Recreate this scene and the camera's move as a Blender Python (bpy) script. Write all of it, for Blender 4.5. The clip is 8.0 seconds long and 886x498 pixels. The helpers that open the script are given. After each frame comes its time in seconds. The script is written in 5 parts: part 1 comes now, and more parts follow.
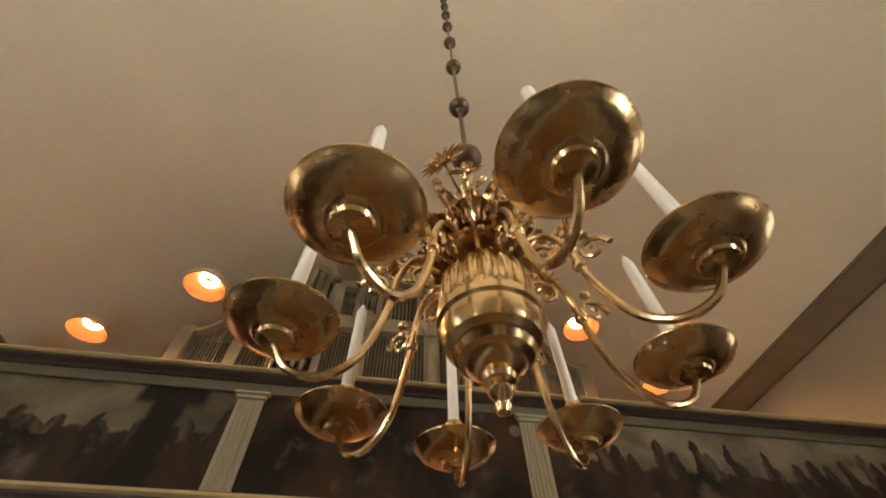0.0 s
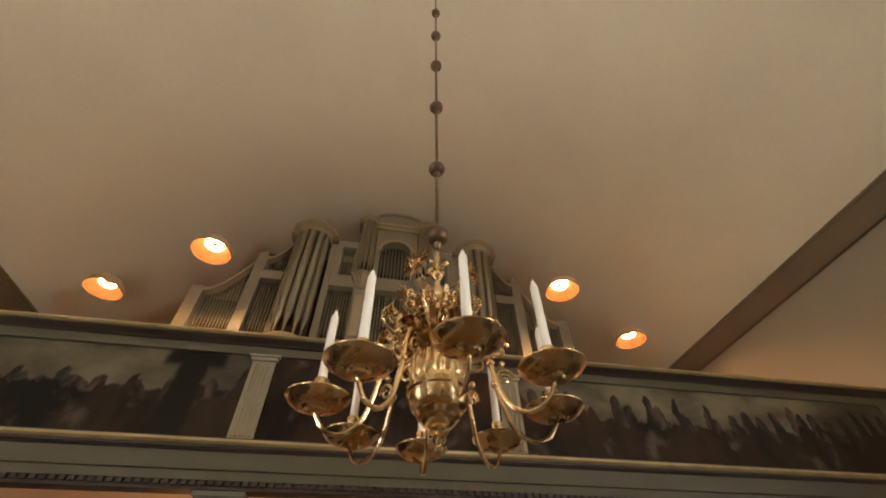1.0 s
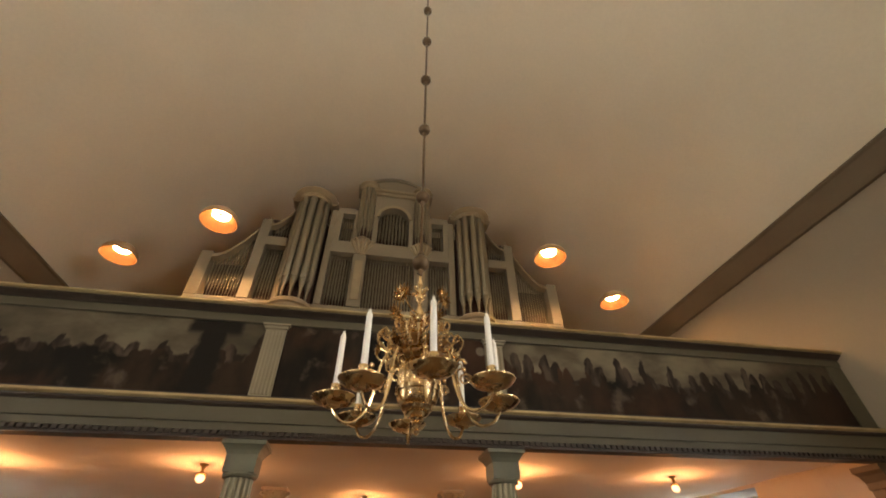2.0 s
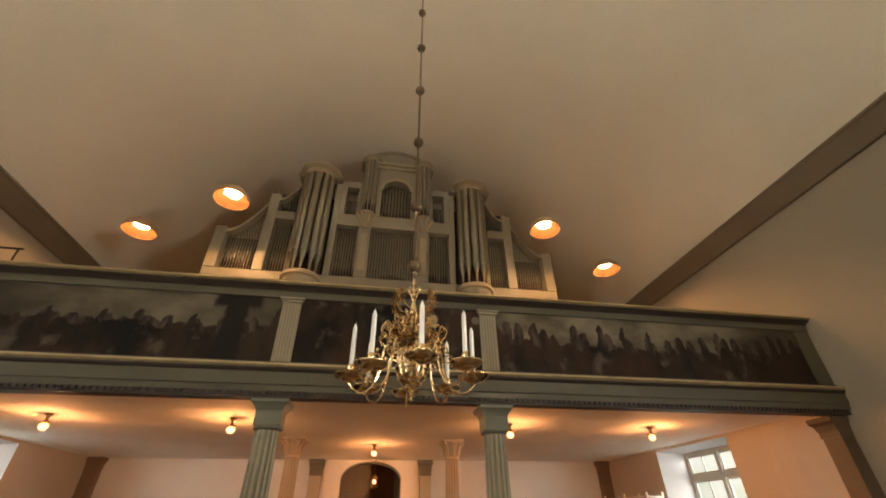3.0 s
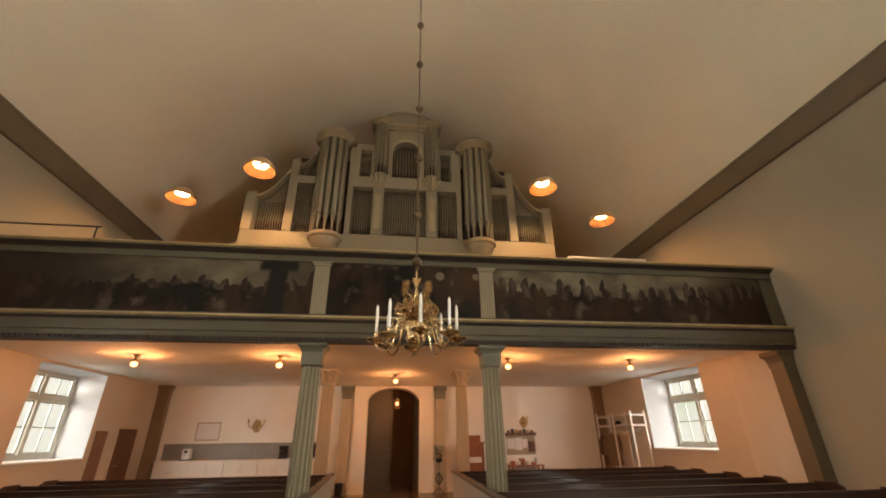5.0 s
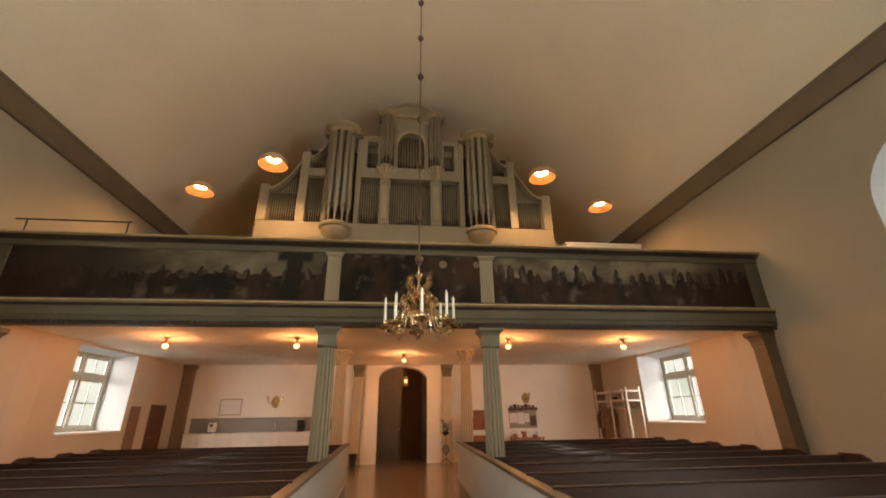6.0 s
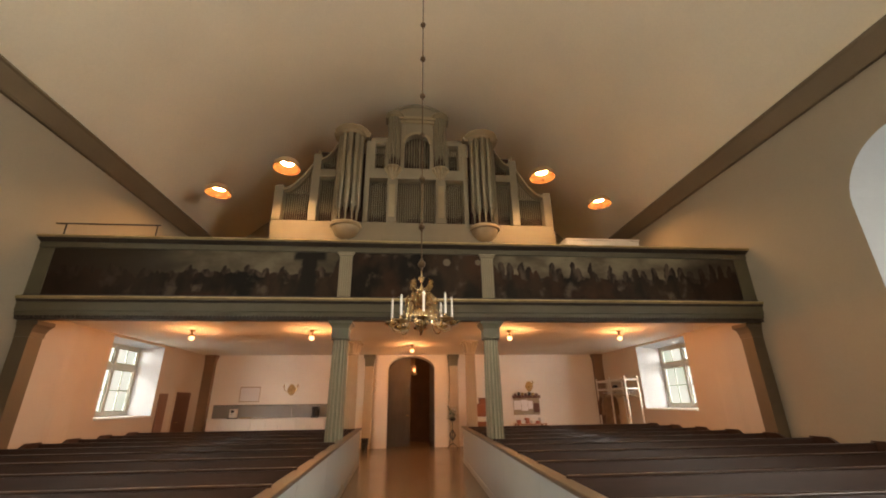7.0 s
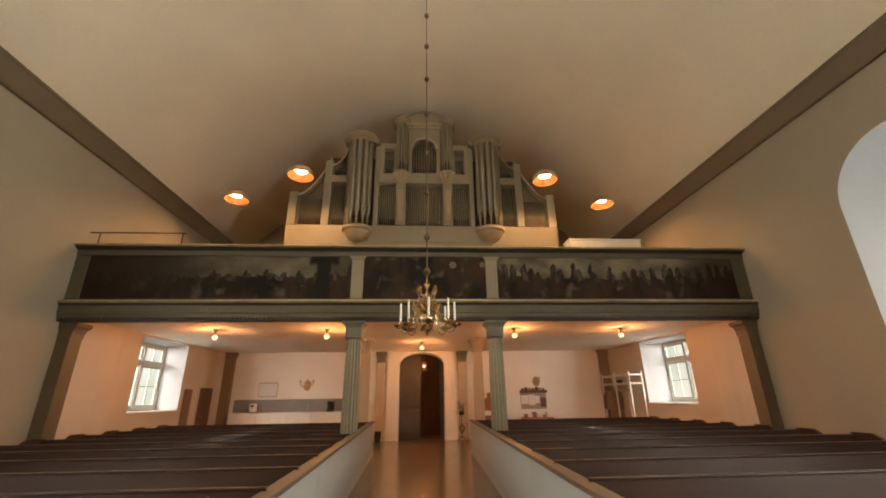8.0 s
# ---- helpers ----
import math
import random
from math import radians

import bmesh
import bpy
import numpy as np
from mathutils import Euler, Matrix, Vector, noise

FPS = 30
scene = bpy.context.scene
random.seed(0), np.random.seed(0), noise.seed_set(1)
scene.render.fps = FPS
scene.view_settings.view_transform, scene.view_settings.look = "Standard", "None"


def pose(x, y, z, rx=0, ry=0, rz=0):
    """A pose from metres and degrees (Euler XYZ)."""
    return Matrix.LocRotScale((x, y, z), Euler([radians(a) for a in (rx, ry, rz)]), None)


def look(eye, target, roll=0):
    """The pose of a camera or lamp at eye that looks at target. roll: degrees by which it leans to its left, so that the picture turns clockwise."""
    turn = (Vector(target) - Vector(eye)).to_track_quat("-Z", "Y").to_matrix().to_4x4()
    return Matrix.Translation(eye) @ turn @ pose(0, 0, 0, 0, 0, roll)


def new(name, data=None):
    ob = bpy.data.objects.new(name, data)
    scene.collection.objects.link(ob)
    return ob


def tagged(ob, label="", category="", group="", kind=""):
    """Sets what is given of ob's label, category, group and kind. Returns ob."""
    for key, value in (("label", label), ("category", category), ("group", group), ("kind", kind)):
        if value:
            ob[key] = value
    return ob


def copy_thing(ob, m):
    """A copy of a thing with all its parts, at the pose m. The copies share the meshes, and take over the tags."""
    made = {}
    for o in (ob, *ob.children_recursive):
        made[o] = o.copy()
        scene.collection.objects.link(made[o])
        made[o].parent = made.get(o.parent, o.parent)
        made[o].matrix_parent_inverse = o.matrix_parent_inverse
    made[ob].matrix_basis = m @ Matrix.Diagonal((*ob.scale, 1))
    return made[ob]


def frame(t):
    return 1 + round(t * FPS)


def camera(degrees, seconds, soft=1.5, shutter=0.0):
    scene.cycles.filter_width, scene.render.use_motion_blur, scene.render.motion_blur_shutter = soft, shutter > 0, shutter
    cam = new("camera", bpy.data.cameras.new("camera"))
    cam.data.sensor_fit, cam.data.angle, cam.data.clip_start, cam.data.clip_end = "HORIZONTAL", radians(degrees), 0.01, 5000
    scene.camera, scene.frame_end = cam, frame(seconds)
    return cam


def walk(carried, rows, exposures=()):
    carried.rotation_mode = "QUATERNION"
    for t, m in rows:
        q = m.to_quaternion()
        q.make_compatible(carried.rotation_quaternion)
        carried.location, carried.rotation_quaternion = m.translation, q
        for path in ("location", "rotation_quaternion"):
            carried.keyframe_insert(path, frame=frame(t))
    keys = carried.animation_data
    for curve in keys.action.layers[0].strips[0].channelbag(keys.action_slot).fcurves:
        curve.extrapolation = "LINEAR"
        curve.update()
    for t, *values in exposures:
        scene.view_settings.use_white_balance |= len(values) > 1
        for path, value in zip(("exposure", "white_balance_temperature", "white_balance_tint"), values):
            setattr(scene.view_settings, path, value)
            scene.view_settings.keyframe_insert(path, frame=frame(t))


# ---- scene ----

cam = camera(94.4, 8.0, soft=1.9)
PATH = [
    (0, (-0.174, -0.495, 1.902), (0.049, 0.672, 3.511), -1.4),
    (0.5, (-0.177, -0.803, 1.881), (0.073, 0.47, 3.403), -1.3),
    (1, (-0.2, -1.111, 1.823), (0.074, 0.256, 3.257), -1.2),
    (1.5, (-0.211, -1.406, 1.807), (0.083, 0.045, 3.151), -1.1),
    (3, (-0.229, -2.279, 1.682), (0.071, -0.639, 2.786), -0.8),
    (3.5, (-0.231, -2.587, 1.668), (0.055, -0.896, 2.697), -0.8),
    (4, (-0.236, -2.869, 1.628), (0.038, -1.139, 2.592), -0.95),
    (4.5, (-0.236, -3.173, 1.62), (0.026, -1.404, 2.515), -0.85),
    (6, (-0.217, -4.089, 1.535), (-0.003, -2.245, 2.28), -0.85),
    (6.5, (-0.199, -4.397, 1.522), (-0.002, -2.542, 2.242), -0.85),
    (7, (-0.172, -4.699, 1.502), (0.0, -2.833, 2.201), -0.75),
    (7.5, (-0.151, -4.979, 1.51), (-0.004, -3.106, 2.196), -0.8),
    (8, (-0.121, -5.222, 1.494), (0.001, -3.345, 2.173), -0.85),
]
walk(cam, [(t, look(eye, target, roll)) for t, eye, target, roll in PATH], [(0, 0.07, 7600, 11), (8, 0.17, 7750, 11)])

# ---- plan, metres ----
XL, XR, THICK, THICK_W = -7.37, 7.5, 0.85, 0.72          # side walls, inner faces
YB, YF = 11.45, -13.0                    # wall behind the organ, wall behind the camera
MID = 0.06                               # centre line of gallery, organ and door
SPRING, CROWN = 7.03, 10.75               # vault
GAL_Y, GAL_Z = 3.5, 3.2                  # gallery front, ceiling under the gallery
ORG_Y = 5.95                             # organ front
BULB_W, RING_W, SKY_W = 76.0, 440.0, 820.0

# ---- world and daylight ----
world = bpy.data.worlds.new("sky")
scene.world = world
world.use_nodes = True
sky = world.node_tree.nodes.new("ShaderNodeTexSky")
sky.sky_type, sky.sun_disc = "NISHITA", False
sky.sun_elevation, sky.sun_rotation = radians(40), radians(200)
world.node_tree.links.new(sky.outputs[0], world.node_tree.nodes["Background"].inputs[0])
world.node_tree.nodes["Background"].inputs[1].default_value = 0.1


def daylight(name, x, y, z, wide, high, side, watts, rise=0.55, along=0.0):
    """Sky light outside a window; side is the way that it shines along x, along and rise how far it leans in y and z."""
    lamp = bpy.data.lights.new(name, "AREA")
    lamp.shape, lamp.size, lamp.size_y = "RECTANGLE", wide, high
    lamp.energy, lamp.color = watts, (0.93, 0.97, 1.0)
    ob = new(name, lamp)
    ob.matrix_world = look((x, y, z), (x + side, y + along, z + rise))
    return ob


for wx, side in ((XR + 2.6, -1), (XL - 2.6, 1)):
    daylight("window_daylight", wx, 7.5, 4.9, 4.0, 2.2, side, SKY_W * 0.4, -0.5)
    daylight("window_daylight", wx, 4.4, 2.7, 2.6, 2.4, side, SKY_W * 0.45, -0.1, 0.95)
for wy, east, west in ((0.15, 0.10, 0.14), (-6.6, 2.0, 1.15)):
    daylight("window_daylight", XR + 1.15, wy, 3.8, 2.3, 4.0, -1, SKY_W * east)
    daylight("window_daylight", XL - 1.15, wy, 3.8, 2.3, 4.0, 1, SKY_W * west)


# ---- materials ----
def material(name, color, rough=0.6, metal=0.0, vary=0.08, size=3.0, grain=40.0, bump=0.1, coat=0.0, stretch=(1, 1, 1), deep=0.002):
    """A surface with stains at one scale, grain at another, and a fine relief."""
    m = bpy.data.materials.new(name)
    m.use_nodes = True
    nt = m.node_tree
    bsdf = nt.nodes["Principled BSDF"]
    tc = nt.nodes.new("ShaderNodeTexCoord")
    mp = nt.nodes.new("ShaderNodeMapping")
    mp.inputs["Scale"].default_value = stretch
    nt.links.new(tc.outputs["Object"], mp.inputs[0])
    big, fine = nt.nodes.new("ShaderNodeTexNoise"), nt.nodes.new("ShaderNodeTexNoise")
    big.inputs["Scale"].default_value, big.inputs["Detail"].default_value = size, 5
    fine.inputs["Scale"].default_value, fine.inputs["Detail"].default_value = grain, 4
    for n in (big, fine):
        nt.links.new(mp.outputs[0], n.inputs["Vector"])
    add = nt.nodes.new("ShaderNodeMath")
    add.operation = "MULTIPLY_ADD"
    nt.links.new(fine.outputs[0], add.inputs[0])
    add.inputs[1].default_value = 0.45
    nt.links.new(big.outputs[0], add.inputs[2])
    ramp = nt.nodes.new("ShaderNodeValToRGB")
    ramp.color_ramp.elements[0].position, ramp.color_ramp.elements[1].position = 0.45, 0.98
    c = Vector(color[:3])
    ramp.color_ramp.elements[0].color = (*(c * (1 - vary)), 1)
    ramp.color_ramp.elements[1].color = (*(Vector([min(1, v) for v in c * (1 + vary)])), 1)
    nt.links.new(add.outputs[0], ramp.inputs[0])
    nt.links.new(ramp.outputs[0], bsdf.inputs["Base Color"])
    rr = nt.nodes.new("ShaderNodeMapRange")
    rr.inputs["To Min"].default_value, rr.inputs["To Max"].default_value = max(0.02, rough - 0.09), min(1, rough + 0.09)
    nt.links.new(big.outputs[0], rr.inputs[0])
    nt.links.new(rr.outputs[0], bsdf.inputs["Roughness"])
    bsdf.inputs["Metallic"].default_value = metal
    bsdf.inputs["Coat Weight"].default_value = coat
    bsdf.inputs["Coat Roughness"].default_value = 0.12
    if bump:
        bp = nt.nodes.new("ShaderNodeBump")
        bp.inputs["Strength"].default_value, bp.inputs["Distance"].default_value = bump, deep
        nt.links.new(add.outputs[0], bp.inputs["Height"])
        nt.links.new(bp.outputs[0], bsdf.inputs["Normal"])
    return m


def glow(name, color, strength):
    m = bpy.data.materials.new(name)
    m.use_nodes = True
    b = m.node_tree.nodes["Principled BSDF"]
    b.inputs["Base Color"].default_value = (*color, 1)
    b.inputs["Emission Color"].default_value = (*color, 1)
    b.inputs["Emission Strength"].default_value = strength
    return m


def garden(name, strength):
    """Distant garden under a white sky: pale haze with patches of green."""
    m = glow(name, (0.9, 0.93, 0.88), strength)
    nt = m.node_tree
    b = nt.nodes["Principled BSDF"]
    tc = nt.nodes.new("ShaderNodeTexCoord")
    n = nt.nodes.new("ShaderNodeTexNoise")
    n.inputs["Scale"].default_value, n.inputs["Detail"].default_value = 0.55, 4
    nt.links.new(tc.outputs["Object"], n.inputs["Vector"])
    ramp = nt.nodes.new("ShaderNodeValToRGB")
    ramp.color_ramp.elements[0].position, ramp.color_ramp.elements[1].position = 0.52, 0.68
    ramp.color_ramp.elements[0].color, ramp.color_ramp.elements[1].color = (0.95, 0.97, 0.93, 1), (0.42, 0.58, 0.40, 1)
    nt.links.new(n.outputs[0], ramp.inputs[0])
    nt.links.new(ramp.outputs[0], b.inputs["Emission Color"])
    return m


def glass(name):
    m = bpy.data.materials.new(name)
    m.use_nodes = True
    b = m.node_tree.nodes["Principled BSDF"]
    b.inputs["Base Color"].default_value = (0.96, 0.98, 0.97, 1)
    b.inputs["Roughness"].default_value = 0.03
    b.inputs["Transmission Weight"].default_value = 1.0
    b.inputs["IOR"].default_value = 1.05
    return m


def painted_frieze(name):
    """Old oil painting: brown and black masses under a hazy grey sky, no figures drawn."""
    m = bpy.data.materials.new(name)
    m.use_nodes = True
    nt = m.node_tree
    bsdf = nt.nodes["Principled BSDF"]
    tc = nt.nodes.new("ShaderNodeTexCoord")
    sep = nt.nodes.new("ShaderNodeSeparateXYZ")
    nt.links.new(tc.outputs["Object"], sep.inputs[0])

    def noise_at(scale, detail, stretch):
        mp = nt.nodes.new("ShaderNodeMapping")
        mp.inputs["Scale"].default_value = stretch
        nt.links.new(tc.outputs["Object"], mp.inputs[0])
        n = nt.nodes.new("ShaderNodeTexNoise")
        n.inputs["Scale"].default_value, n.inputs["Detail"].default_value = scale, detail
        nt.links.new(mp.outputs[0], n.inputs["Vector"])
        return n.outputs[0]

    def mathn(op, a, b):
        n = nt.nodes.new("ShaderNodeMath")
        n.operation = op
        for i, v in enumerate((a, b)):
            if isinstance(v, (int, float)):
                n.inputs[i].default_value = v
            else:
                nt.links.new(v, n.inputs[i])
        return n.outputs[0]

    def mix(fac, a, b):
        n = nt.nodes.new("ShaderNodeMix")
        n.data_type = "RGBA"
        nt.links.new(fac, n.inputs["Factor"])
        for i, v in ((6, a), (7, b)):
            if isinstance(v, tuple):
                n.inputs[i].default_value = v
            else:
                nt.links.new(v, n.inputs[i])
        return n.outputs[2]

    def step(v, lo, hi):
        n = nt.nodes.new("ShaderNodeMapRange")
        n.interpolation_type = "SMOOTHSTEP"
        n.inputs["From Min"].default_value, n.inputs["From Max"].default_value = lo, hi
        nt.links.new(v, n.inputs[0])
        return n.outputs[0]

    x, z = sep.outputs[0], sep.outputs[2]
    right_x = step(x, 1.4, 1.9)
    mid_x = mathn("SUBTRACT", step(x, -1.7, -1.3), right_x)

    def lobes(scale, shift, wide, tall):
        """A row of rounded upright blobs of uneven height."""
        v = nt.nodes.new("ShaderNodeTexVoronoi")
        v.voronoi_dimensions = "1D"
        v.inputs["Scale"].default_value = scale
        wobble = mathn("MULTIPLY", noise_at(7, 2, (1, 1, 1)), 0.12)
        nt.links.new(mathn("ADD", mathn("ADD", x, shift), wobble), v.inputs["W"])
        rnd = nt.nodes.new("ShaderNodeSeparateColor")
        nt.links.new(v.outputs["Color"], rnd.inputs[0])
        dome = mathn("SUBTRACT", 1.0, mathn("POWER", mathn("DIVIDE", v.outputs["Distance"], wide), 2.0))
        dome = mathn("POWER", mathn("MAXIMUM", dome, 0.0), 0.5)
        return mathn("MULTIPLY", dome, mathn("MULTIPLY", tall, mathn("ADD", 0.35, mathn("MULTIPLY", rnd.outputs[0], 0.65))))

    masses = noise_at(1.1, 3, (1, 1, 0.5))
    crowd = noise_at(9, 2, (1, 1, 1))
    ground = mathn("ADD", 3.68, mathn("ADD", mathn("MULTIPLY", crowd, 0.12), mathn("MULTIPLY", masses, 0.50)))
    ground = mathn("ADD", ground, mathn("MULTIPLY", mid_x, 0.62))
    tall = mathn("ADD", 0.16, mathn("MULTIPLY", right_x, 0.22))
    far_edge = mathn("ADD", ground, lobes(4.6, 0.0, 0.36, tall))
    near_edge = mathn("ADD", mathn("SUBTRACT", ground, 0.10), lobes(3.1, 7.3, 0.33, tall))
    above_far = step(mathn("SUBTRACT", z, far_edge), -0.02, 0.02)
    above_near = step(mathn("SUBTRACT", z, near_edge), -0.02, 0.03)
    sky_c = mix(step(noise_at(1.5, 5, (1, 1, 1.8)), 0.3, 0.7), (0.075, 0.059, 0.038, 1), (0.22, 0.178, 0.118, 1))
    bright_left = mathn("SUBTRACT", 1.0, step(mathn("ABSOLUTE", mathn("ADD", x, 3.3), 0.0), 0.5, 2.6))
    sky_c = mix(mathn("MAXIMUM", right_x, mathn("MULTIPLY", bright_left, 0.75)), (0.045, 0.036, 0.022, 1), sky_c)
    dark = mix(step(noise_at(2.4, 5, (1, 1, 0.5)), 0.35, 0.7), (0.006, 0.004, 0.0025, 1), (0.038, 0.020, 0.011, 1))
    warm = mix(step(noise_at(0.8, 4, (1, 1, 1)), 0.5, 0.72), dark, (0.058, 0.022, 0.010, 1))
    pale = mix(step(noise_at(2.6, 5, (1, 1, 0.9)), 0.56, 0.72), warm, (0.105, 0.078, 0.055, 1))
    figures = mix(step(noise_at(4.0, 4, (1.6, 1, 0.5)), 0.4, 0.65), (0.020, 0.012, 0.008, 1), (0.085, 0.058, 0.040, 1))
    body = mix(above_near, pale, figures)
    picture = mix(above_far, body, sky_c)
    # a dark spreading tree in one panel and two pale discs in the middle one
    off = mathn("ABSOLUTE", mathn("ADD", mathn("ADD", x, 2.12), mathn("MULTIPLY", crowd, 0.10)), 0.0)
    trunk = mathn("SUBTRACT", 1.0, step(off, 0.12, 0.19))
    crown = mathn("MULTIPLY", mathn("SUBTRACT", 1.0, step(off, 0.26, 0.36)), step(z, 4.22, 4.32))
    picture = mix(mathn("MAXIMUM", trunk, crown), picture, (0.010, 0.007, 0.005, 1))
    for cx, cz, r in ((0.66, 4.27, 0.085), (1.33, 4.28, 0.07)):
        dist = mathn("SQRT", mathn("ADD", mathn("POWER", mathn("SUBTRACT", x, cx), 2.0), mathn("POWER", mathn("SUBTRACT", z, cz), 2.0)), 0.0)
        picture = mix(mathn("SUBTRACT", 1.0, step(dist, r * 0.75, r * 1.1)), picture, (0.16, 0.13, 0.092, 1))
    # the long panels grow darker towards their outer ends
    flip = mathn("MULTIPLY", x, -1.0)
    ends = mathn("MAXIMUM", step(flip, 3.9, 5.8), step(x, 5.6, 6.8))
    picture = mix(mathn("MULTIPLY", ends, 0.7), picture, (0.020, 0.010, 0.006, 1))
    nt.links.new(picture, bsdf.inputs["Base Color"])
    bsdf.inputs["Roughness"].default_value = 0.6
    bsdf.inputs["Specular IOR Level"].default_value = 0.2
    bp = nt.nodes.new("ShaderNodeBump")
    bp.inputs["Strength"].default_value, bp.inputs["Distance"].default_value = 0.25, 0.002
    nt.links.new(noise_at(60, 3, (1, 1, 1)), bp.inputs["Height"])
    nt.links.new(bp.outputs[0], bsdf.inputs["Normal"])
    return m


# Wall plaster darker than the vault's: how light falls is in the colours.
DIMPLASTER = material("cream plaster", (0.335, 0.275, 0.20), 0.85, vary=0.05, size=0.7, grain=25, bump=0.25)
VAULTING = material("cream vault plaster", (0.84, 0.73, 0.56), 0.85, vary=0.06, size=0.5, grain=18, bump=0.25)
LIMEWASH = material("white limewash", (0.86, 0.83, 0.76), 0.85, vary=0.05, size=0.9, grain=30, bump=0.3)
# Walls under the gallery are coloured lighter, as lit by the lamps there.
LAMPLIT = material("wall paint lightened for the gallery lamps", (0.57, 0.49, 0.40), 0.8, vary=0.05, size=0.9, grain=30, bump=0.25)
BEAM = material("brown painted cornice", (0.165, 0.118, 0.07), 0.6, vary=0.12, size=1.2, grain=30)
GREENGREY = material("grey-green paint", (0.098, 0.083, 0.050), 0.5, vary=0.10, size=2, grain=50)
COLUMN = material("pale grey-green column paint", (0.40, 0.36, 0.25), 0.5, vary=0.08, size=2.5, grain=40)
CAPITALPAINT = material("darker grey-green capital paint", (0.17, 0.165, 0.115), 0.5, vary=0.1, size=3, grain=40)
# Flutes darker than the fillets: the shade in the grooves is painted in.
FLUTESHADE = material("grey-green flute shade", (0.29, 0.265, 0.18), 0.55, vary=0.1, size=3, grain=40)
PALECREAM = material("pale cream column paint", (0.50, 0.42, 0.30), 0.5, vary=0.08, size=3, grain=50)
CREAM = material("cream pilaster paint", (0.34, 0.285, 0.19), 0.5, vary=0.08, size=3, grain=50)
GILT = material("worn gilt moulding", (0.46, 0.36, 0.19), 0.42, 0.5, vary=0.2, size=5, grain=60)
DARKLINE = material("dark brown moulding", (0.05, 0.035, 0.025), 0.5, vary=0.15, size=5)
PIER = material("olive-brown painted pier", (0.13, 0.09, 0.052), 0.55, vary=0.1, size=1.5, grain=30)
CORNERPIER = material("brown corner pier paint", (0.23, 0.155, 0.095), 0.55, vary=0.1, size=1.5, grain=30)
REVEAL = material("white window reveal", (0.47, 0.49, 0.51), 0.8, vary=0.04, size=1.5, grain=30, bump=0.25)
BOUNCEPINE = material("pine boards toned for bounce", (0.26, 0.19, 0.12), 0.5, vary=0.15, size=2, grain=20, stretch=(3, 0.3, 3))
DADO = material("grey dado paint", (0.26, 0.26, 0.25), 0.55, vary=0.08, size=2)
FLOOR = material("polished tan floor", (0.225, 0.165, 0.11), 0.24, vary=0.07, size=1.6, grain=30, bump=0.08, coat=0.35)
PEW = material("dark brown varnished wood", (0.040, 0.0155, 0.0075), 0.44, vary=0.3, size=2.2, grain=18, bump=0.12, coat=0.12, stretch=(0.25, 3, 3))
PEW.node_tree.nodes["Principled BSDF"].inputs["Specular IOR Level"].default_value = 0.3
PEWCAP = material("worn brown oak capping", (0.075, 0.056, 0.040), 0.42, vary=0.25, size=4, grain=30, bump=0.15, coat=0.05, stretch=(3, 0.25, 3))
PARTITION = material("pale blue-grey paint", (0.36, 0.40, 0.40), 0.45, vary=0.08, size=2, grain=40)
ORGANPAINT = material("grey-beige organ paint", (0.275, 0.23, 0.16), 0.5, vary=0.07, size=2, grain=40)
ORGANTRIM = material("pale gilded organ trim", (0.38, 0.30, 0.19), 0.42, 0.2, vary=0.12, size=4, grain=40)
PIPEMETAL = material("dull tin pipe metal", (0.27, 0.24, 0.175), 0.36, 0.7, vary=0.12, size=3, grain=40)
# Reddish boards behind the pipes, coloured dark for the shade in the gaps.
SHADOWBOARD = material("red-brown organ interior darkened as shade", (0.05, 0.022, 0.014), 0.8, vary=0.2)
BRASS = material("polished brass", (0.74, 0.545, 0.31), 0.22, 1.0, vary=0.14, size=14, grain=70, bump=0.12)
PANBRASS = material("hand-beaten tarnished brass", (0.56, 0.385, 0.19), 0.27, 1.0, vary=0.22, size=16, grain=34, bump=0.7, deep=0.004)
CUPBRASS = material("copper-toned brass", (0.36, 0.20, 0.09), 0.28, 1.0, vary=0.2, size=16, grain=60)
OLDBRASS = material("dull brass", (0.40, 0.28, 0.13), 0.35, 1.0, vary=0.15, size=12, grain=80)
DULLBALL = material("bronze-brown hanging rod", (0.12, 0.075, 0.04), 0.42, 0.65, vary=0.2, size=20, grain=80)
WAX = material("white candle wax", (0.86, 0.83, 0.76), 0.45, vary=0.03, size=20, grain=80)
WICK = material("wick", (0.35, 0.31, 0.26), 0.9)
SHADE = material("copper enamel shade", (0.030, 0.0155, 0.0080), 0.6, 0.0, vary=0.1, size=8)
SHADE.node_tree.nodes["Principled BSDF"].inputs["Specular IOR Level"].default_value = 0.0
LAMPBRONZE = material("pale copper lamp shade", (0.50, 0.33, 0.19), 0.5, 0.2, vary=0.1, size=8)
PALEWOOD = material("light wooden frame", (0.42, 0.31, 0.19), 0.5, vary=0.15, size=8)
WHITEPAINT = material("white paint", (0.78, 0.76, 0.71), 0.45, vary=0.04, size=4)
WINFRAME = material("grey-green window paint", (0.46, 0.50, 0.46), 0.45, vary=0.1, size=6)
BOARD = material("reddish brown board", (0.21, 0.115, 0.075), 0.6, vary=0.15, size=3, stretch=(3, 3, 0.5))
BROWNDOOR = material("red-brown door paint", (0.13, 0.055, 0.030), 0.45, vary=0.15, size=3, stretch=(3, 3, 0.5))
LEAFPAINT = material("dark grey-green door paint", (0.085, 0.075, 0.060), 0.5, vary=0.15, size=3, stretch=(3, 3, 0.5))
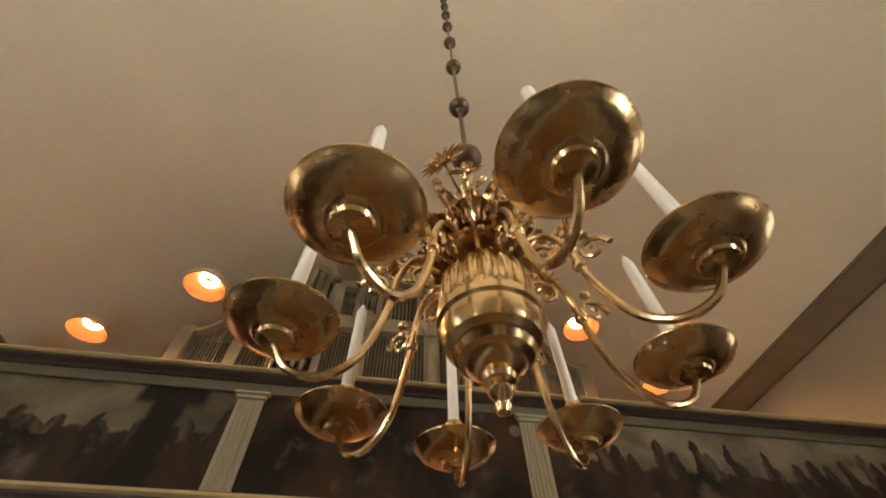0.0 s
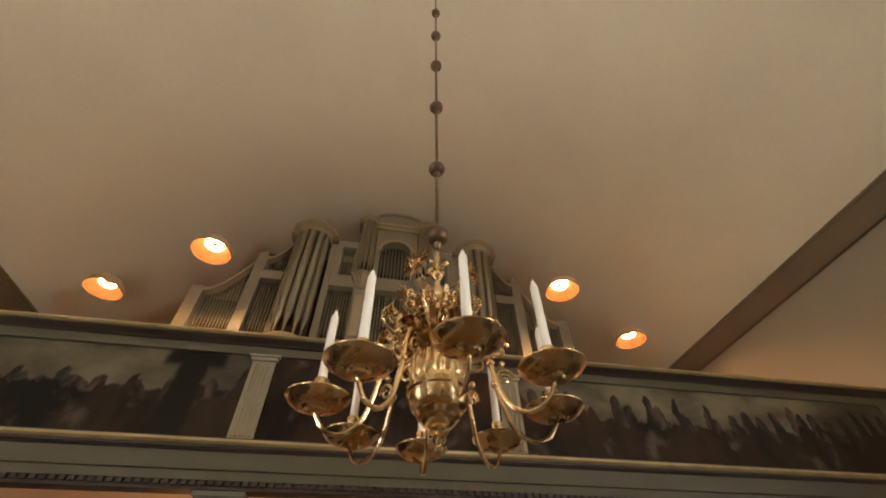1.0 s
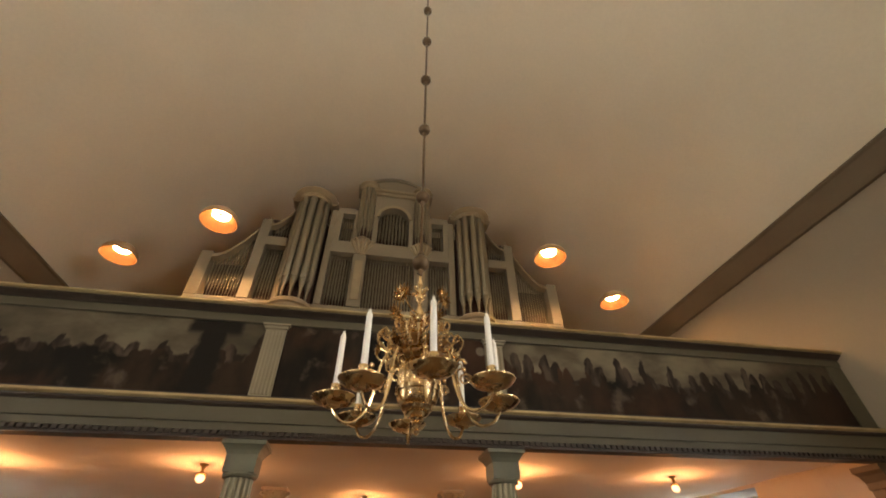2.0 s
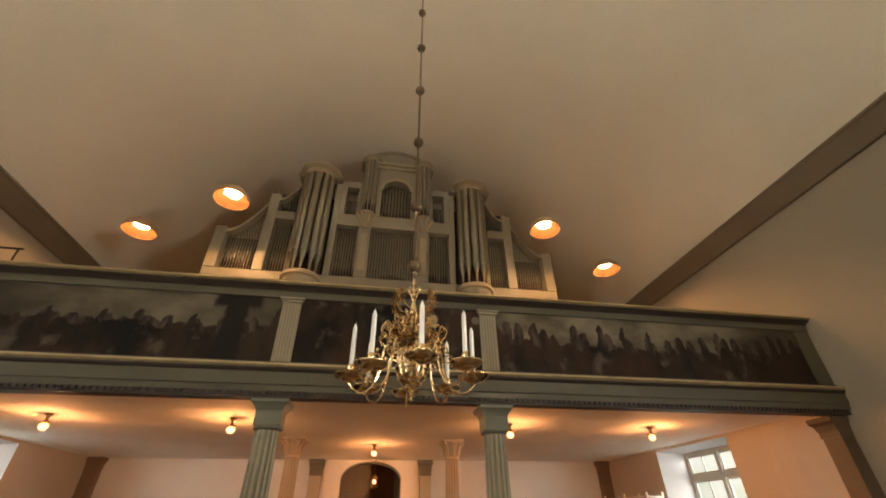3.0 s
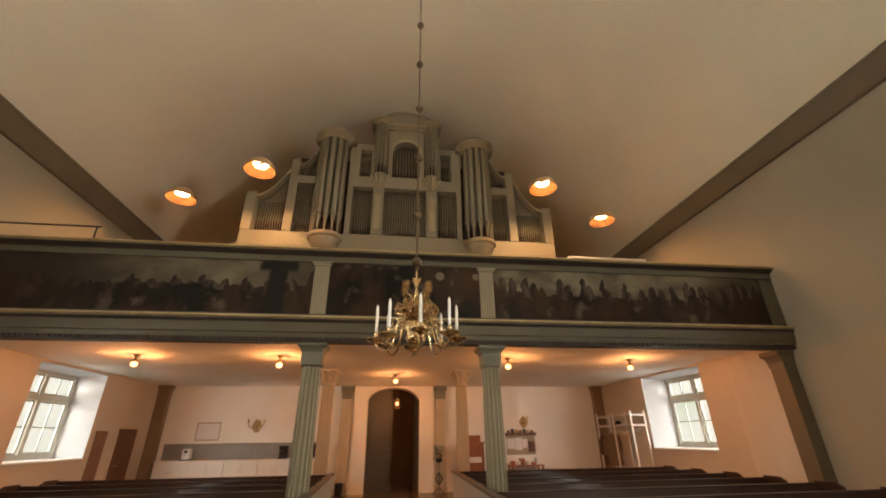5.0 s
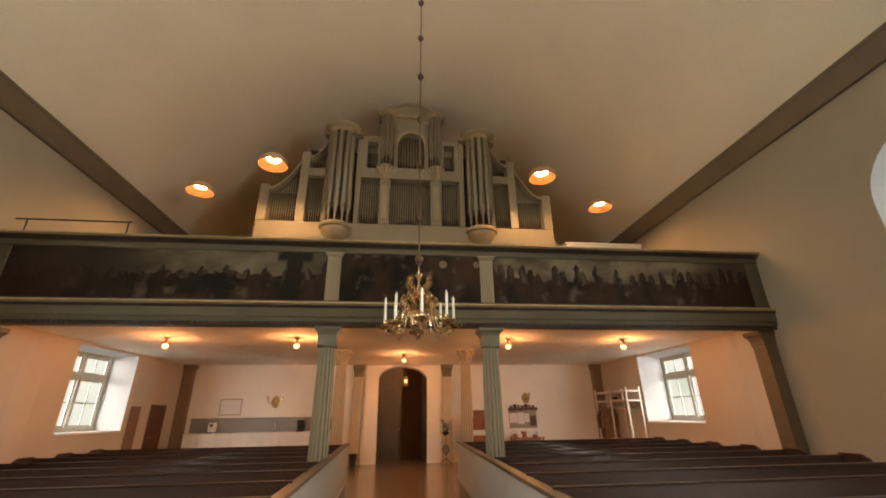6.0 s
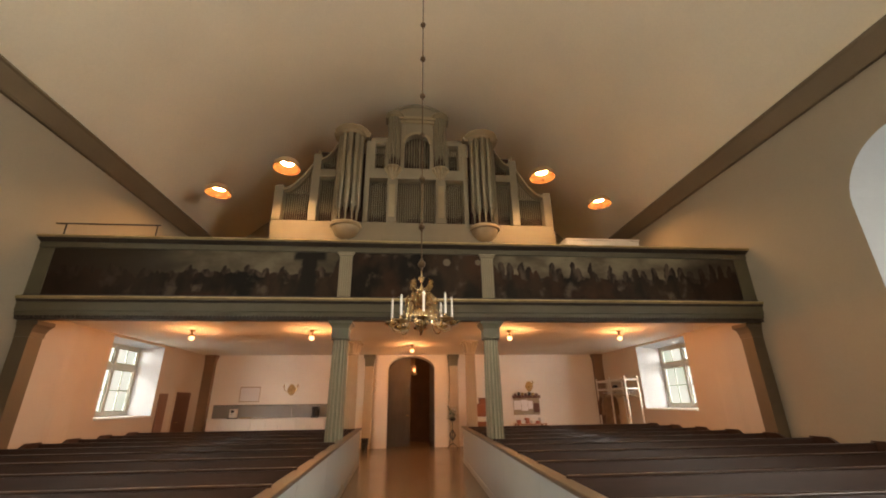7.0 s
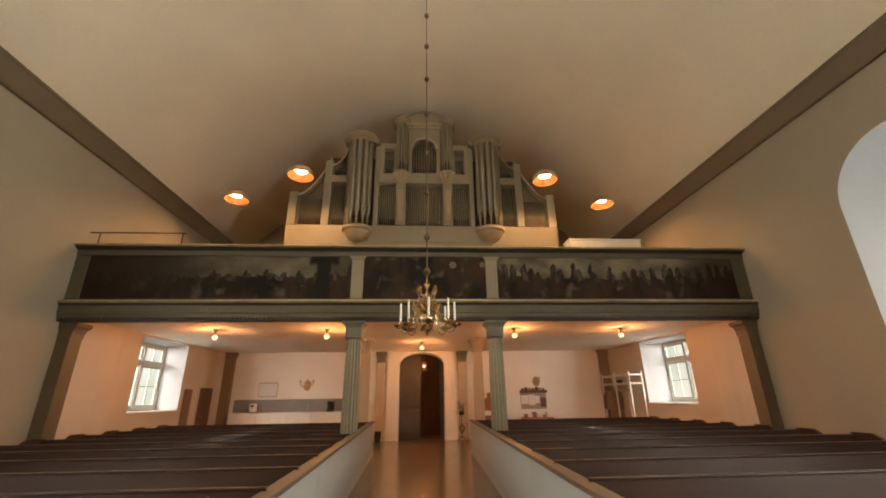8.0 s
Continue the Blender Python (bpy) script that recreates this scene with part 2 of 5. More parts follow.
DARKVOID = material("dark brown vestibule", (0.12, 0.062, 0.036), 0.7, vary=0.2)
BLACK = material("black iron", (0.02, 0.02, 0.02), 0.45, 0.4, vary=0.2, size=10)
PAPER = material("white paper", (0.78, 0.76, 0.74), 0.8, vary=0.03)
REDWOOD = material("red-brown cabinet wood", (0.30, 0.10, 0.045), 0.4, vary=0.25, size=3, stretch=(3, 3, 0.4), coat=0.2)
CLOTH = material("tan coat cloth", (0.24, 0.16, 0.10), 0.9, vary=0.2, size=6)
CLOTHPALE = material("pale cloth", (0.55, 0.50, 0.43), 0.9, vary=0.1, size=6)
STEEL = material("brushed steel", (0.45, 0.45, 0.45), 0.3, 1.0)
MUTED = material("muted red and green print", (0.35, 0.13, 0.09), 0.7, vary=0.4, size=14)
LEAF = material("dull green leaf", (0.07, 0.10, 0.05), 0.6, vary=0.3, size=10)
GARDEN = garden("bright overcast garden", 0.62)
BULB = glow("warm glass bulb", (1.0, 0.47, 0.24), 3.6)
RING = glow("warm ring tube", (1.0, 0.57, 0.26), RING_W)
PANE = glass("clear window pane")
FRIEZE = painted_frieze("dark oil-painted frieze")


# ---- mesh helpers ----
def part(name, bm, mat, parent=None, label="", smooth=False):
    """Links a bmesh as one mesh object, under parent if given."""
    bmesh.ops.recalc_face_normals(bm, faces=bm.faces)
    me = bpy.data.meshes.new(name)
    bm.to_mesh(me)
    bm.free()
    me.materials.append(mat)
    if smooth:
        me.polygons.foreach_set("use_smooth", [True] * len(me.polygons))
        me.set_sharp_from_angle(angle=radians(38))
    ob = new(name, me)
    ob.parent = parent
    if label:
        ob["label"] = label
    return ob


def thing(name, label, category, at=(0, 0, 0), turn=0, group="", kind=""):
    ob = new(name)
    ob.matrix_world = pose(*at, 0, 0, turn)
    ob.empty_display_size = 0.1
    return tagged(ob, label, category, group, kind)


def box(bm, x0, x1, y0, y1, z0, z1, bev=0.0):
    m = Matrix.Translation(((x0 + x1) / 2, (y0 + y1) / 2, (z0 + z1) / 2)) @ Matrix.Diagonal((x1 - x0, y1 - y0, z1 - z0, 1))
    vs = bmesh.ops.create_cube(bm, size=1, matrix=m)["verts"]
    if bev:
        es = list({e for v in vs for e in v.link_edges})
        bmesh.ops.bevel(bm, geom=es, offset=bev, segments=2, profile=0.5, affect="EDGES")
    return bm


def boxes(*specs, bev=0.0):
    bm = bmesh.new()
    for s in specs:
        box(bm, *s, bev=bev)
    return bm


def lathe(bm, prof, seg=24, c=(0, 0, 0), sweep=None, closed=True):
    """Turns (radius, height) pairs about the z axis through c; sweep: an arc in degrees instead of the whole turn."""
    a0, a1 = sweep or (0, 360)
    n = seg if not sweep else seg + 1
    rings = []
    for r, z in prof:
        r = max(r, 0.0004)
        rings.append([bm.verts.new((c[0] + r * math.cos(radians(a0 + (a1 - a0) * i / seg)), c[1] + r * math.sin(radians(a0 + (a1 - a0) * i / seg)), c[2] + z)) for i in range(n)])
    for a, b in zip(rings, rings[1:]):
        for i in range(seg):
            j = (i + 1) % n
            bm.faces.new((a[i], a[j], b[j], b[i]))
    if not sweep and closed:
        bm.faces.new(rings[0]), bm.faces.new(rings[-1])
    return bm


def tube(bm, pts, rads, seg=8):
    """A round bar along points, with a radius for each."""
    pts = [Vector(p) for p in pts]
    if isinstance(rads, (int, float)):
        rads = [rads] * len(pts)
    side = None
    rings = []
    for i, p in enumerate(pts):
        d = (pts[min(i + 1, len(pts) - 1)] - pts[max(i - 1, 0)]).normalized()
        if side is None:
            side = d.orthogonal().normalized()
        side = (side - d * side.dot(d)).normalized()
        up = d.cross(side)
        rings.append([bm.verts.new(p + rads[i] * (math.cos(2 * math.pi * k / seg) * side + math.sin(2 * math.pi * k / seg) * up)) for k in range(seg)])
    for a, b in zip(rings, rings[1:]):
        for k in range(seg):
            bm.faces.new((a[k], a[(k + 1) % seg], b[(k + 1) % seg], b[k]))
    bm.faces.new(rings[0]), bm.faces.new(rings[-1])
    return bm


def prism(bm, pts, way):
    """A flat outline pushed along a way."""
    way = Vector(way)
    a = [bm.verts.new(p) for p in pts]
    b = [bm.verts.new(Vector(p) + way) for p in pts]
    bm.faces.new(a), bm.faces.new(b[::-1])
    for i in range(len(a)):
        j = (i + 1) % len(a)
        bm.faces.new((a[i], a[j], b[j], b[i]))
    return bm


def moulding_x(bm, prof, x0, x1):
    """A profile of (y, z) run along x."""
    return prism(bm, [(x0, y, z) for y, z in prof], (x1 - x0, 0, 0))


def smooth_curve(ctrl, n=8):
    """Catmull-Rom points through control points."""
    c = [Vector(p) for p in ctrl]
    c = [c[0] * 2 - c[1]] + c + [c[-1] * 2 - c[-2]]
    out = []
    for i in range(1, len(c) - 2):
        p0, p1, p2, p3 = c[i - 1:i + 3]
        for k in range(n):
            t = k / n
            out.append(0.5 * ((2 * p1) + (p2 - p0) * t + (2 * p0 - 5 * p1 + 4 * p2 - p3) * t * t + (3 * p1 - p0 - 3 * p2 + p3) * t ** 3))
    out.append(c[-2])
    return out


def ball(bm, r, c, seg=16, rings=10):
    return lathe(bm, [(r * math.sin(math.pi * i / rings), -r * math.cos(math.pi * i / rings)) for i in range(rings + 1)], seg, c)


# ---- the setting ----
part_floor = part("floor", boxes((XL - 1, XR + 1, YF, YB + 4.3, -0.2, 0)), FLOOR)
tagged(part_floor, "polished tan church floor with a warm sheen", "floor", kind="structure")


def loop(y0, y1, z0, zs, arch):
    """Outline of an opening in a wall along y: a rectangle, with a round head if arch."""
    pts = [(y0, z0), (y1, z0), (y1, zs)]
    if arch:
        r, c = (y1 - y0) / 2, (y0 + y1) / 2
        pts += [(c + r * math.cos(math.pi * k / 20), zs + r * math.sin(math.pi * k / 20)) for k in range(1, 20)]
    return pts + [(y0, zs)]


def pierced_wall(name, put, y0, y1, z1, holes, mat, label, lower=None):
    """A wall with thickness; put(y, z, side) places a point on its inner (0) or outer (1) face. holes: (inner loop, outer loop)."""
    bm = bmesh.new()

    def face(pts, side):
        bm.faces.new([bm.verts.new(put(y, z, side)) for y, z in pts])

    for side in (0, 1):
        at = y0
        for pair in holes:
            lp = pair[side]
            ya, yb, za = lp[0][0], lp[1][0], lp[0][1]
            face([(at, 0), (ya, 0), (ya, z1), (at, z1)], side)
            if za > 0.001:
                face([(ya, 0), (yb, 0), (yb, za), (ya, za)], side)
            face(lp[2:] + [(ya, z1), (yb, z1)], side)
            at = yb
        face([(at, 0), (y1, 0), (y1, z1), (at, z1)], side)
    for pair in holes:
        n = len(pair[0])
        for i in range(n):
            a, b = pair[0][i], pair[0][(i + 1) % n]
            c, d = pair[1][(i + 1) % n], pair[1][i]
            if a[1] < 0.001 and b[1] < 0.001:
                continue
            bm.faces.new([bm.verts.new(put(*a, 0)), bm.verts.new(put(*b, 0)), bm.verts.new(put(*c, 1)), bm.verts.new(put(*d, 1))]).material_index = 1
    for y in (y0, y1):
        bm.faces.new([bm.verts.new(put(y, 0, 0)), bm.verts.new(put(y, 0, 1)), bm.verts.new(put(y, z1, 1)), bm.verts.new(put(y, z1, 0))])
    bm.faces.new([bm.verts.new(put(y0, z1, 0)), bm.verts.new(put(y1, z1, 0)), bm.verts.new(put(y1, z1, 1)), bm.verts.new(put(y0, z1, 1))])
    bmesh.ops.remove_doubles(bm, verts=bm.verts, dist=0.0005)
    if lower:
        for co, no in (((0, GAL_Y + 0.3, 0), (0, 1, 0)), ((0, 0, GAL_Z + 0.05), (0, 0, 1))):
            fs = [f for f in bm.faces if f.calc_center_median().y > 1.3 and f.material_index == 0]
            bmesh.ops.bisect_plane(bm, geom=fs + list({e for f in fs for e in f.edges}) + list({v for f in fs for v in f.verts}), plane_co=co, plane_no=no)
        for f in bm.faces:
            c = f.calc_center_median()
            if f.material_index == 0 and c.y > GAL_Y + 0.3 and c.z < GAL_Z + 0.05:
                f.material_index = 2
    ob = part(name, bm, mat)
    ob.data.materials.append(REVEAL)
    ob.data.materials.append(lower or mat)
    return tagged(ob, label, "wall", kind="structure")


ARCHES = [(-7.65, -5.55), (-1.05, 1.05)]     # nave windows along y, at the inner face
LOW, LOW_W = (6.2, 8.72), (6.27, 8.57)     # windows under the gallery, east and west


def low_hole(lo):
    return loop(*lo, 1.2, 3.14, False), loop(lo[0] + 0.15, lo[1] - 0.06, 1.26, 3.1, False)


holes = [(loop(a, b, 1.9, 4.6, True), loop(a + 0.3, b - 0.3, 2.2, 4.5, True)) for a, b in ARCHES]
pierced_wall("wall_east", lambda y, z, s: (XR + s * THICK, y, z), YF, YB, SPRING + 0.3, holes + [low_hole(LOW)], DIMPLASTER, "thick cream plaster side wall with deep window openings", LAMPLIT)
pierced_wall("wall_west", lambda y, z, s: (XL - s * THICK_W, y, z), YF, YB, SPRING + 0.3, holes + [low_hole(LOW_W)], DIMPLASTER, "thick cream plaster side wall with deep window openings", LAMPLIT)
DOOR, DOOR_Z = (-0.80, 0.93), 2.70
door_loop = [(DOOR[0], 0), (DOOR[1], 0), (DOOR[1], DOOR_Z)] + [
    (MID + 0.865 * math.cos(math.pi * k / 16), DOOR_Z + 0.46 * math.sin(math.pi * k / 16)) for k in range(1, 16)] + [(DOOR[0], DOOR_Z)]
# Above the gallery the shade behind the organ is put into the colour.
pierced_wall("wall_north", lambda x, z, s: (x, YB + s * 0.6, z), XL, XR, 12.0, [(door_loop, door_loop)], DIMPLASTER, "end wall darkened as shade above the gallery, whitewashed below, with an arched doorway", LIMEWASH)
tagged(part("wall_south", boxes((XL - 1, XR + 1, YF - 0.5, YF, 0, 12)), DIMPLASTER), "plain cream plaster wall", "wall", kind="structure")

RAD = ((7.55 ** 2) + (CROWN - SPRING) ** 2) / (2 * (CROWN - SPRING))
XC = (XL + XR) / 2


def vault_z(x):
    return CROWN - RAD + math.sqrt(RAD ** 2 - (x - XC) ** 2)


bm = bmesh.new()
arc = [XC - 7.55 + 15.1 * k / 48 for k in range(49)]
prism(bm, [(x, YF, vault_z(x)) for x in arc] + [(x, YF, vault_z(x) + 0.25) for x in arc[::-1]], (0, YB - YF + 0.2, 0))
tagged(part("ceiling", bm, VAULTING, smooth=True), "smooth cream plaster vaulted ceiling", "ceiling", kind="structure")

for nm, x, s in (("trim_east", XR, -1), ("trim_west", XL, 1)):
    bm = bmesh.new()
    prof = [(0, 6.70), (0.07, 6.70), (0.10, 6.74), (0.25, 7.03), (0.29, 7.06), (0.29, 7.10), (0, 7.12)]
    prism(bm, [(x + s * (d + 0.002), YF, z) for d, z in prof], (0, YB - YF - 0.01, 0))
    tagged(part(nm, bm, BEAM), "brown painted cornice under the vault", "cornice", kind="structure")

# vestibule behind the doorway
tagged(part("wall_vestibule", boxes((-1.6, -1.5, YB + 0.6, YB + 2.4, 0, 3.4), (1.6, 1.7, YB + 0.6, YB + 2.4, 0, 3.4), (-1.6, 1.7, YB + 2.3, YB + 2.4, 0, 3.4), (-1.6, 1.7, YB + 0.6, YB + 2.4, 3.4, 3.5)), DARKVOID),
       "dark brown walls of the entrance vestibule", "wall", kind="structure")


# ---- windows ----
def low_window(name, x, s, lo, deep):
    """Casement window under the gallery; s is the way out of the church."""
    w = thing(name, "tall grey-green wooden casement window, overexposed daylight behind", "window", kind="structure")
    y0, y1, z0, z1 = lo[0] + 0.15, lo[1] - 0.06, 1.26, 3.1
    xa, xb = sorted((x + s * (deep - 0.10), x + s * (deep - 0.02)))
    mid, tr = (y0 + y1) / 2, 2.52
    bm = boxes((xa, xb, y0, y0 + 0.09, z0, z1), (xa, xb, y1 - 0.09, y1, z0, z1), (xa, xb, y0 + 0.09, y1 - 0.09, z0, z0 + 0.09), (xa, xb, y0 + 0.09, y1 - 0.09, z1 - 0.08, z1), bev=0.006)
    part("window_frame", bm, WINFRAME, w)
    xa2, xb2 = sorted((x + s * (deep - 0.12), x + s * (deep - 0.025)))
    part("mullion", boxes((xa2, xb2, mid - 0.06, mid + 0.06, z0 + 0.09, z1 - 0.08), bev=0.008), WINFRAME, w)
    part("transom", boxes((xa2 + 0.004, xb2 - 0.004, y0 + 0.09, y1 - 0.09, tr - 0.06, tr + 0.06), bev=0.008), WINFRAME, w)
    for a, b in ((y0 + 0.09, mid - 0.06), (mid + 0.06, y1 - 0.09)):
        for c, d in ((z0 + 0.09, tr - 0.06), (tr + 0.06, z1 - 0.08)):
            xc, xd = sorted((x + s * (deep - 0.08), x + s * (deep - 0.04)))
            f = 0.05
            sash = part("sash", boxes((xc, xd, a, a + f, c, d), (xc, xd, b - f, b, c, d), (xc, xd, a + f, b - f, c, c + f), (xc, xd, a + f, b - f, d - f, d), bev=0.004), WINFRAME, w)
            xm = x + s * (deep - 0.06)
            if d - c > 0.8:
                part("glazing_bar", boxes((xm - 0.012, xm + 0.012, a + f, b - f, (c + d) / 2 - 0.02, (c + d) / 2 + 0.02)), WINFRAME, sash)
            part("glazing_bar", boxes((xm - 0.011, xm + 0.011, (a + b) / 2 - 0.02, (a + b) / 2 + 0.02, c + f, d - f)), WINFRAME, sash)
            p = part("pane", boxes((xm - 0.003, xm + 0.003, a + f - 0.01, b - f + 0.01, c + f - 0.01, d - f + 0.01)), PANE, sash)
            p.visible_shadow = False
    xs = sorted((x - s * 0.05, x + s * (deep - 0.10)))
    part("window_sill", boxes((xs[0], xs[1], lo[0] + 0.02, lo[1] - 0.02, 1.203, 1.245), bev=0.008), WHITEPAINT, w)
    return w


def arch_window(name, x, s, ya, yb, deep):
    w = thing(name, "round-headed church window in a deep white splayed reveal", "window", kind="structure")
    y0, y1, z0, zs = ya + 0.3, yb - 0.3, 2.2, 4.5
    r, c = (y1 - y0) / 2, (y0 + y1) / 2
    x0 = x + s * (deep - 0.10)
    bm = bmesh.new()
    outer = loop(y0, y1, z0, zs, True)
    inner = loop(y0 + 0.08, y1 - 0.08, z0 + 0.08, zs, True)
    a = [bm.verts.new((x0, *p)) for p in outer]
    b = [bm.verts.new((x0, *p)) for p in inner]
    for i in range(len(a)):
        j = (i + 1) % len(a)
        bm.faces.new((a[i], a[j], b[j], b[i]))
    ext = bmesh.ops.extrude_face_region(bm, geom=list(bm.faces))["geom"]
    bmesh.ops.translate(bm, verts=[g for g in ext if isinstance(g, bmesh.types.BMVert)], vec=(s * 0.07, 0, 0))
    part("window_frame", bm, WINFRAME, w)
    xa, xb = sorted((x0 + s * 0.006, x0 + s * 0.06))
    part("mullion", boxes((xa, xb, c - 0.05, c + 0.05, z0 + 0.08, zs + r - 0.08), bev=0.005), WINFRAME, w)
    for z in (2.95, 3.7, 4.45):
        part("transom", boxes((xa + 0.004, xb - 0.004, y0 + 0.08, y1 - 0.08, z - 0.03, z + 0.03), bev=0.005), WINFRAME, w)
    xm = x0 + s * 0.035
    p = part("pane", prism(bmesh.new(), [(xm, *q) for q in loop(y0 + 0.07, y1 - 0.07, z0 + 0.07, zs, True)], (s * 0.006, 0, 0)), PANE, w)
    p.visible_shadow = False
    return w


low_window("window_1", XR, 1, LOW, THICK)
low_window("window_2", XL, -1, LOW_W, THICK_W)
for i, (a, b) in enumerate(ARCHES):
    arch_window("window_%d" % (3 + 2 * i), XR, 1, a, b, THICK)
    arch_window("window_%d" % (4 + 2 * i), XL, -1, a, b, THICK_W)

for nm, x in (("backdrop_east", XR + 6.5), ("backdrop_west", XL - 6.5)):
    tagged(part(nm, boxes((x - 0.02, x + 0.02, -6, 24, -1.5, 7.5)), GARDEN), "pale overcast garden seen through the windows", "backdrop", kind="structure")

# ---- the gallery ----
bm = boxes((XL, XR, GAL_Y + 0.16, YB, GAL_Z, GAL_Z + 0.16))
tagged(part("ceiling_gallery", bm, LIMEWASH), "white plaster ceiling under the organ gallery", "ceiling", kind="structure")
# Unseen floor, added with a tone picked for its bounce on the vault.
tagged(part("floor_gallery", boxes((XL, XR, GAL_Y + 0.17, YB, GAL_Z + 0.161, GAL_Z + 0.19)), BOUNCEPINE), "unseen gallery floor, toned for the light it bounces", "floor", kind="structure")
gal = thing("gallery_front", "grey-green gallery parapet with painted frieze panels and gilt mouldings", "gallery", kind="structure")
X0, X1 = XL + 0.004, XR - 0.004
Y = GAL_Y
part("parapet", boxes((X0, X1, Y + 0.02, Y + 0.16, 3.16, 4.56)), GREENGREY, gal)
bm = bmesh.new()
moulding_x(bm, [(Y + 0.018, 3.10), (Y - 0.06, 3.10), (Y - 0.06, 3.18), (Y - 0.085, 3.185), (Y - 0.085, 3.345), (Y + 0.018, 3.345)], X0, X1)
part("fascia", bm, GREENGREY, gal)
# Dark strip for the shade under the lower gilt moulding.
bm = bmesh.new()
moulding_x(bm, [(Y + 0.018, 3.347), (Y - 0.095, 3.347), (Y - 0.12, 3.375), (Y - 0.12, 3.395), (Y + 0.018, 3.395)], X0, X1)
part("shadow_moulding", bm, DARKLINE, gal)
bm = bmesh.new()
moulding_x(bm, [(Y + 0.018, 3.397), (Y - 0.13, 3.397), (Y - 0.15, 3.42), (Y - 0.14, 3.45), (Y - 0.10, 3.463), (Y + 0.018, 3.463)], X0, X1)
part("gilt_moulding", bm, GILT, gal, "worn gilt lower moulding")
part("dark_moulding", boxes((X0, X1, Y - 0.03, Y + 0.018, 3.465, 3.50)), DARKLINE, gal)
part("frieze_band", boxes((X0, X1, Y - 0.03, Y + 0.018, 4.45, 4.56), bev=0.005), GREENGREY, gal)
# The shadow below the gilt capping, made as a dark brown moulding.
bm = bmesh.new()
moulding_x(bm, [(Y + 0.2, 4.562), (Y - 0.05, 4.562), (Y - 0.07, 4.58), (Y - 0.13, 4.61), (Y - 0.13, 4.625), (Y + 0.2, 4.625)], X0, X1)
part("shade_cornice", bm, DARKLINE, gal, "cornice moulding coloured dark as the shade under the gilt")
bm = bmesh.new()
moulding_x(bm, [(Y + 0.22, 4.627), (Y - 0.15, 4.627), (Y - 0.17, 4.645), (Y - 0.16, 4.672), (Y - 0.10, 4.682), (Y + 0.22, 4.682)], X0, X1)
part("gilt_cornice", bm, GILT, gal, "worn gilt capping moulding")
bm = bmesh.new()
x = X0 + 0.02
while x < X1 - 0.07:
    box(bm, x, x + 0.050, Y - 0.06, Y + 0.01, 3.058, 3.098)
    x += 0.078
tagged(part("dentils", bm, DARKLINE, gal), kind="stuff")
part("dentil_bed", boxes((X0, X1, Y - 0.03, Y + 0.15, 3.03, 3.0985)), DARKLINE, gal)
PIL = [(-1.565, -1.31), (1.395, 1.65)]
for a, b in ((X0 + 0.28, PIL[0][0] - 0.004), (PIL[0][1] + 0.004, PIL[1][0] - 0.004), (PIL[1][1] + 0.004, X1 - 0.31)):
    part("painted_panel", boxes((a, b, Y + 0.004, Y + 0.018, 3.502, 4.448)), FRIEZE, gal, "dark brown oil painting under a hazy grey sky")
for a, b in ((X0, X0 + 0.276), (X1 - 0.306, X1)):
    part("end_strip", boxes((a, b, Y - 0.012, Y + 0.018, 3.502, 4.448), bev=0.004), GREENGREY, gal)


def fluted_pilaster(parent, a, b, y, z0, z1):
    bm = boxes((a, b, y + 0.0, y + 0.03, z0, z1 - 0.07))
    n = 5
    for k in range(n):
        xa = a + 0.02 + (b - a - 0.04) * k / n
        box(bm, xa + 0.008, xa + (b - a - 0.04) / n - 0.008, y - 0.02, y, z0 + 0.02, z1 - 0.10, bev=0.007)
    p = part("pilaster", bm, CREAM, parent, "cream fluted pilaster")
    bm = boxes((a - 0.02, b + 0.02, y - 0.035, y + 0.03, z1 - 0.068, z1 - 0.03), (a - 0.045, b + 0.045, y - 0.055, y + 0.03, z1 - 0.029, z1), bev=0.006)
    part("capital", bm, CREAM, p)


for a, b in PIL:
    fluted_pilaster(gal, a, b, Y - 0.012, 3.502, 4.449)


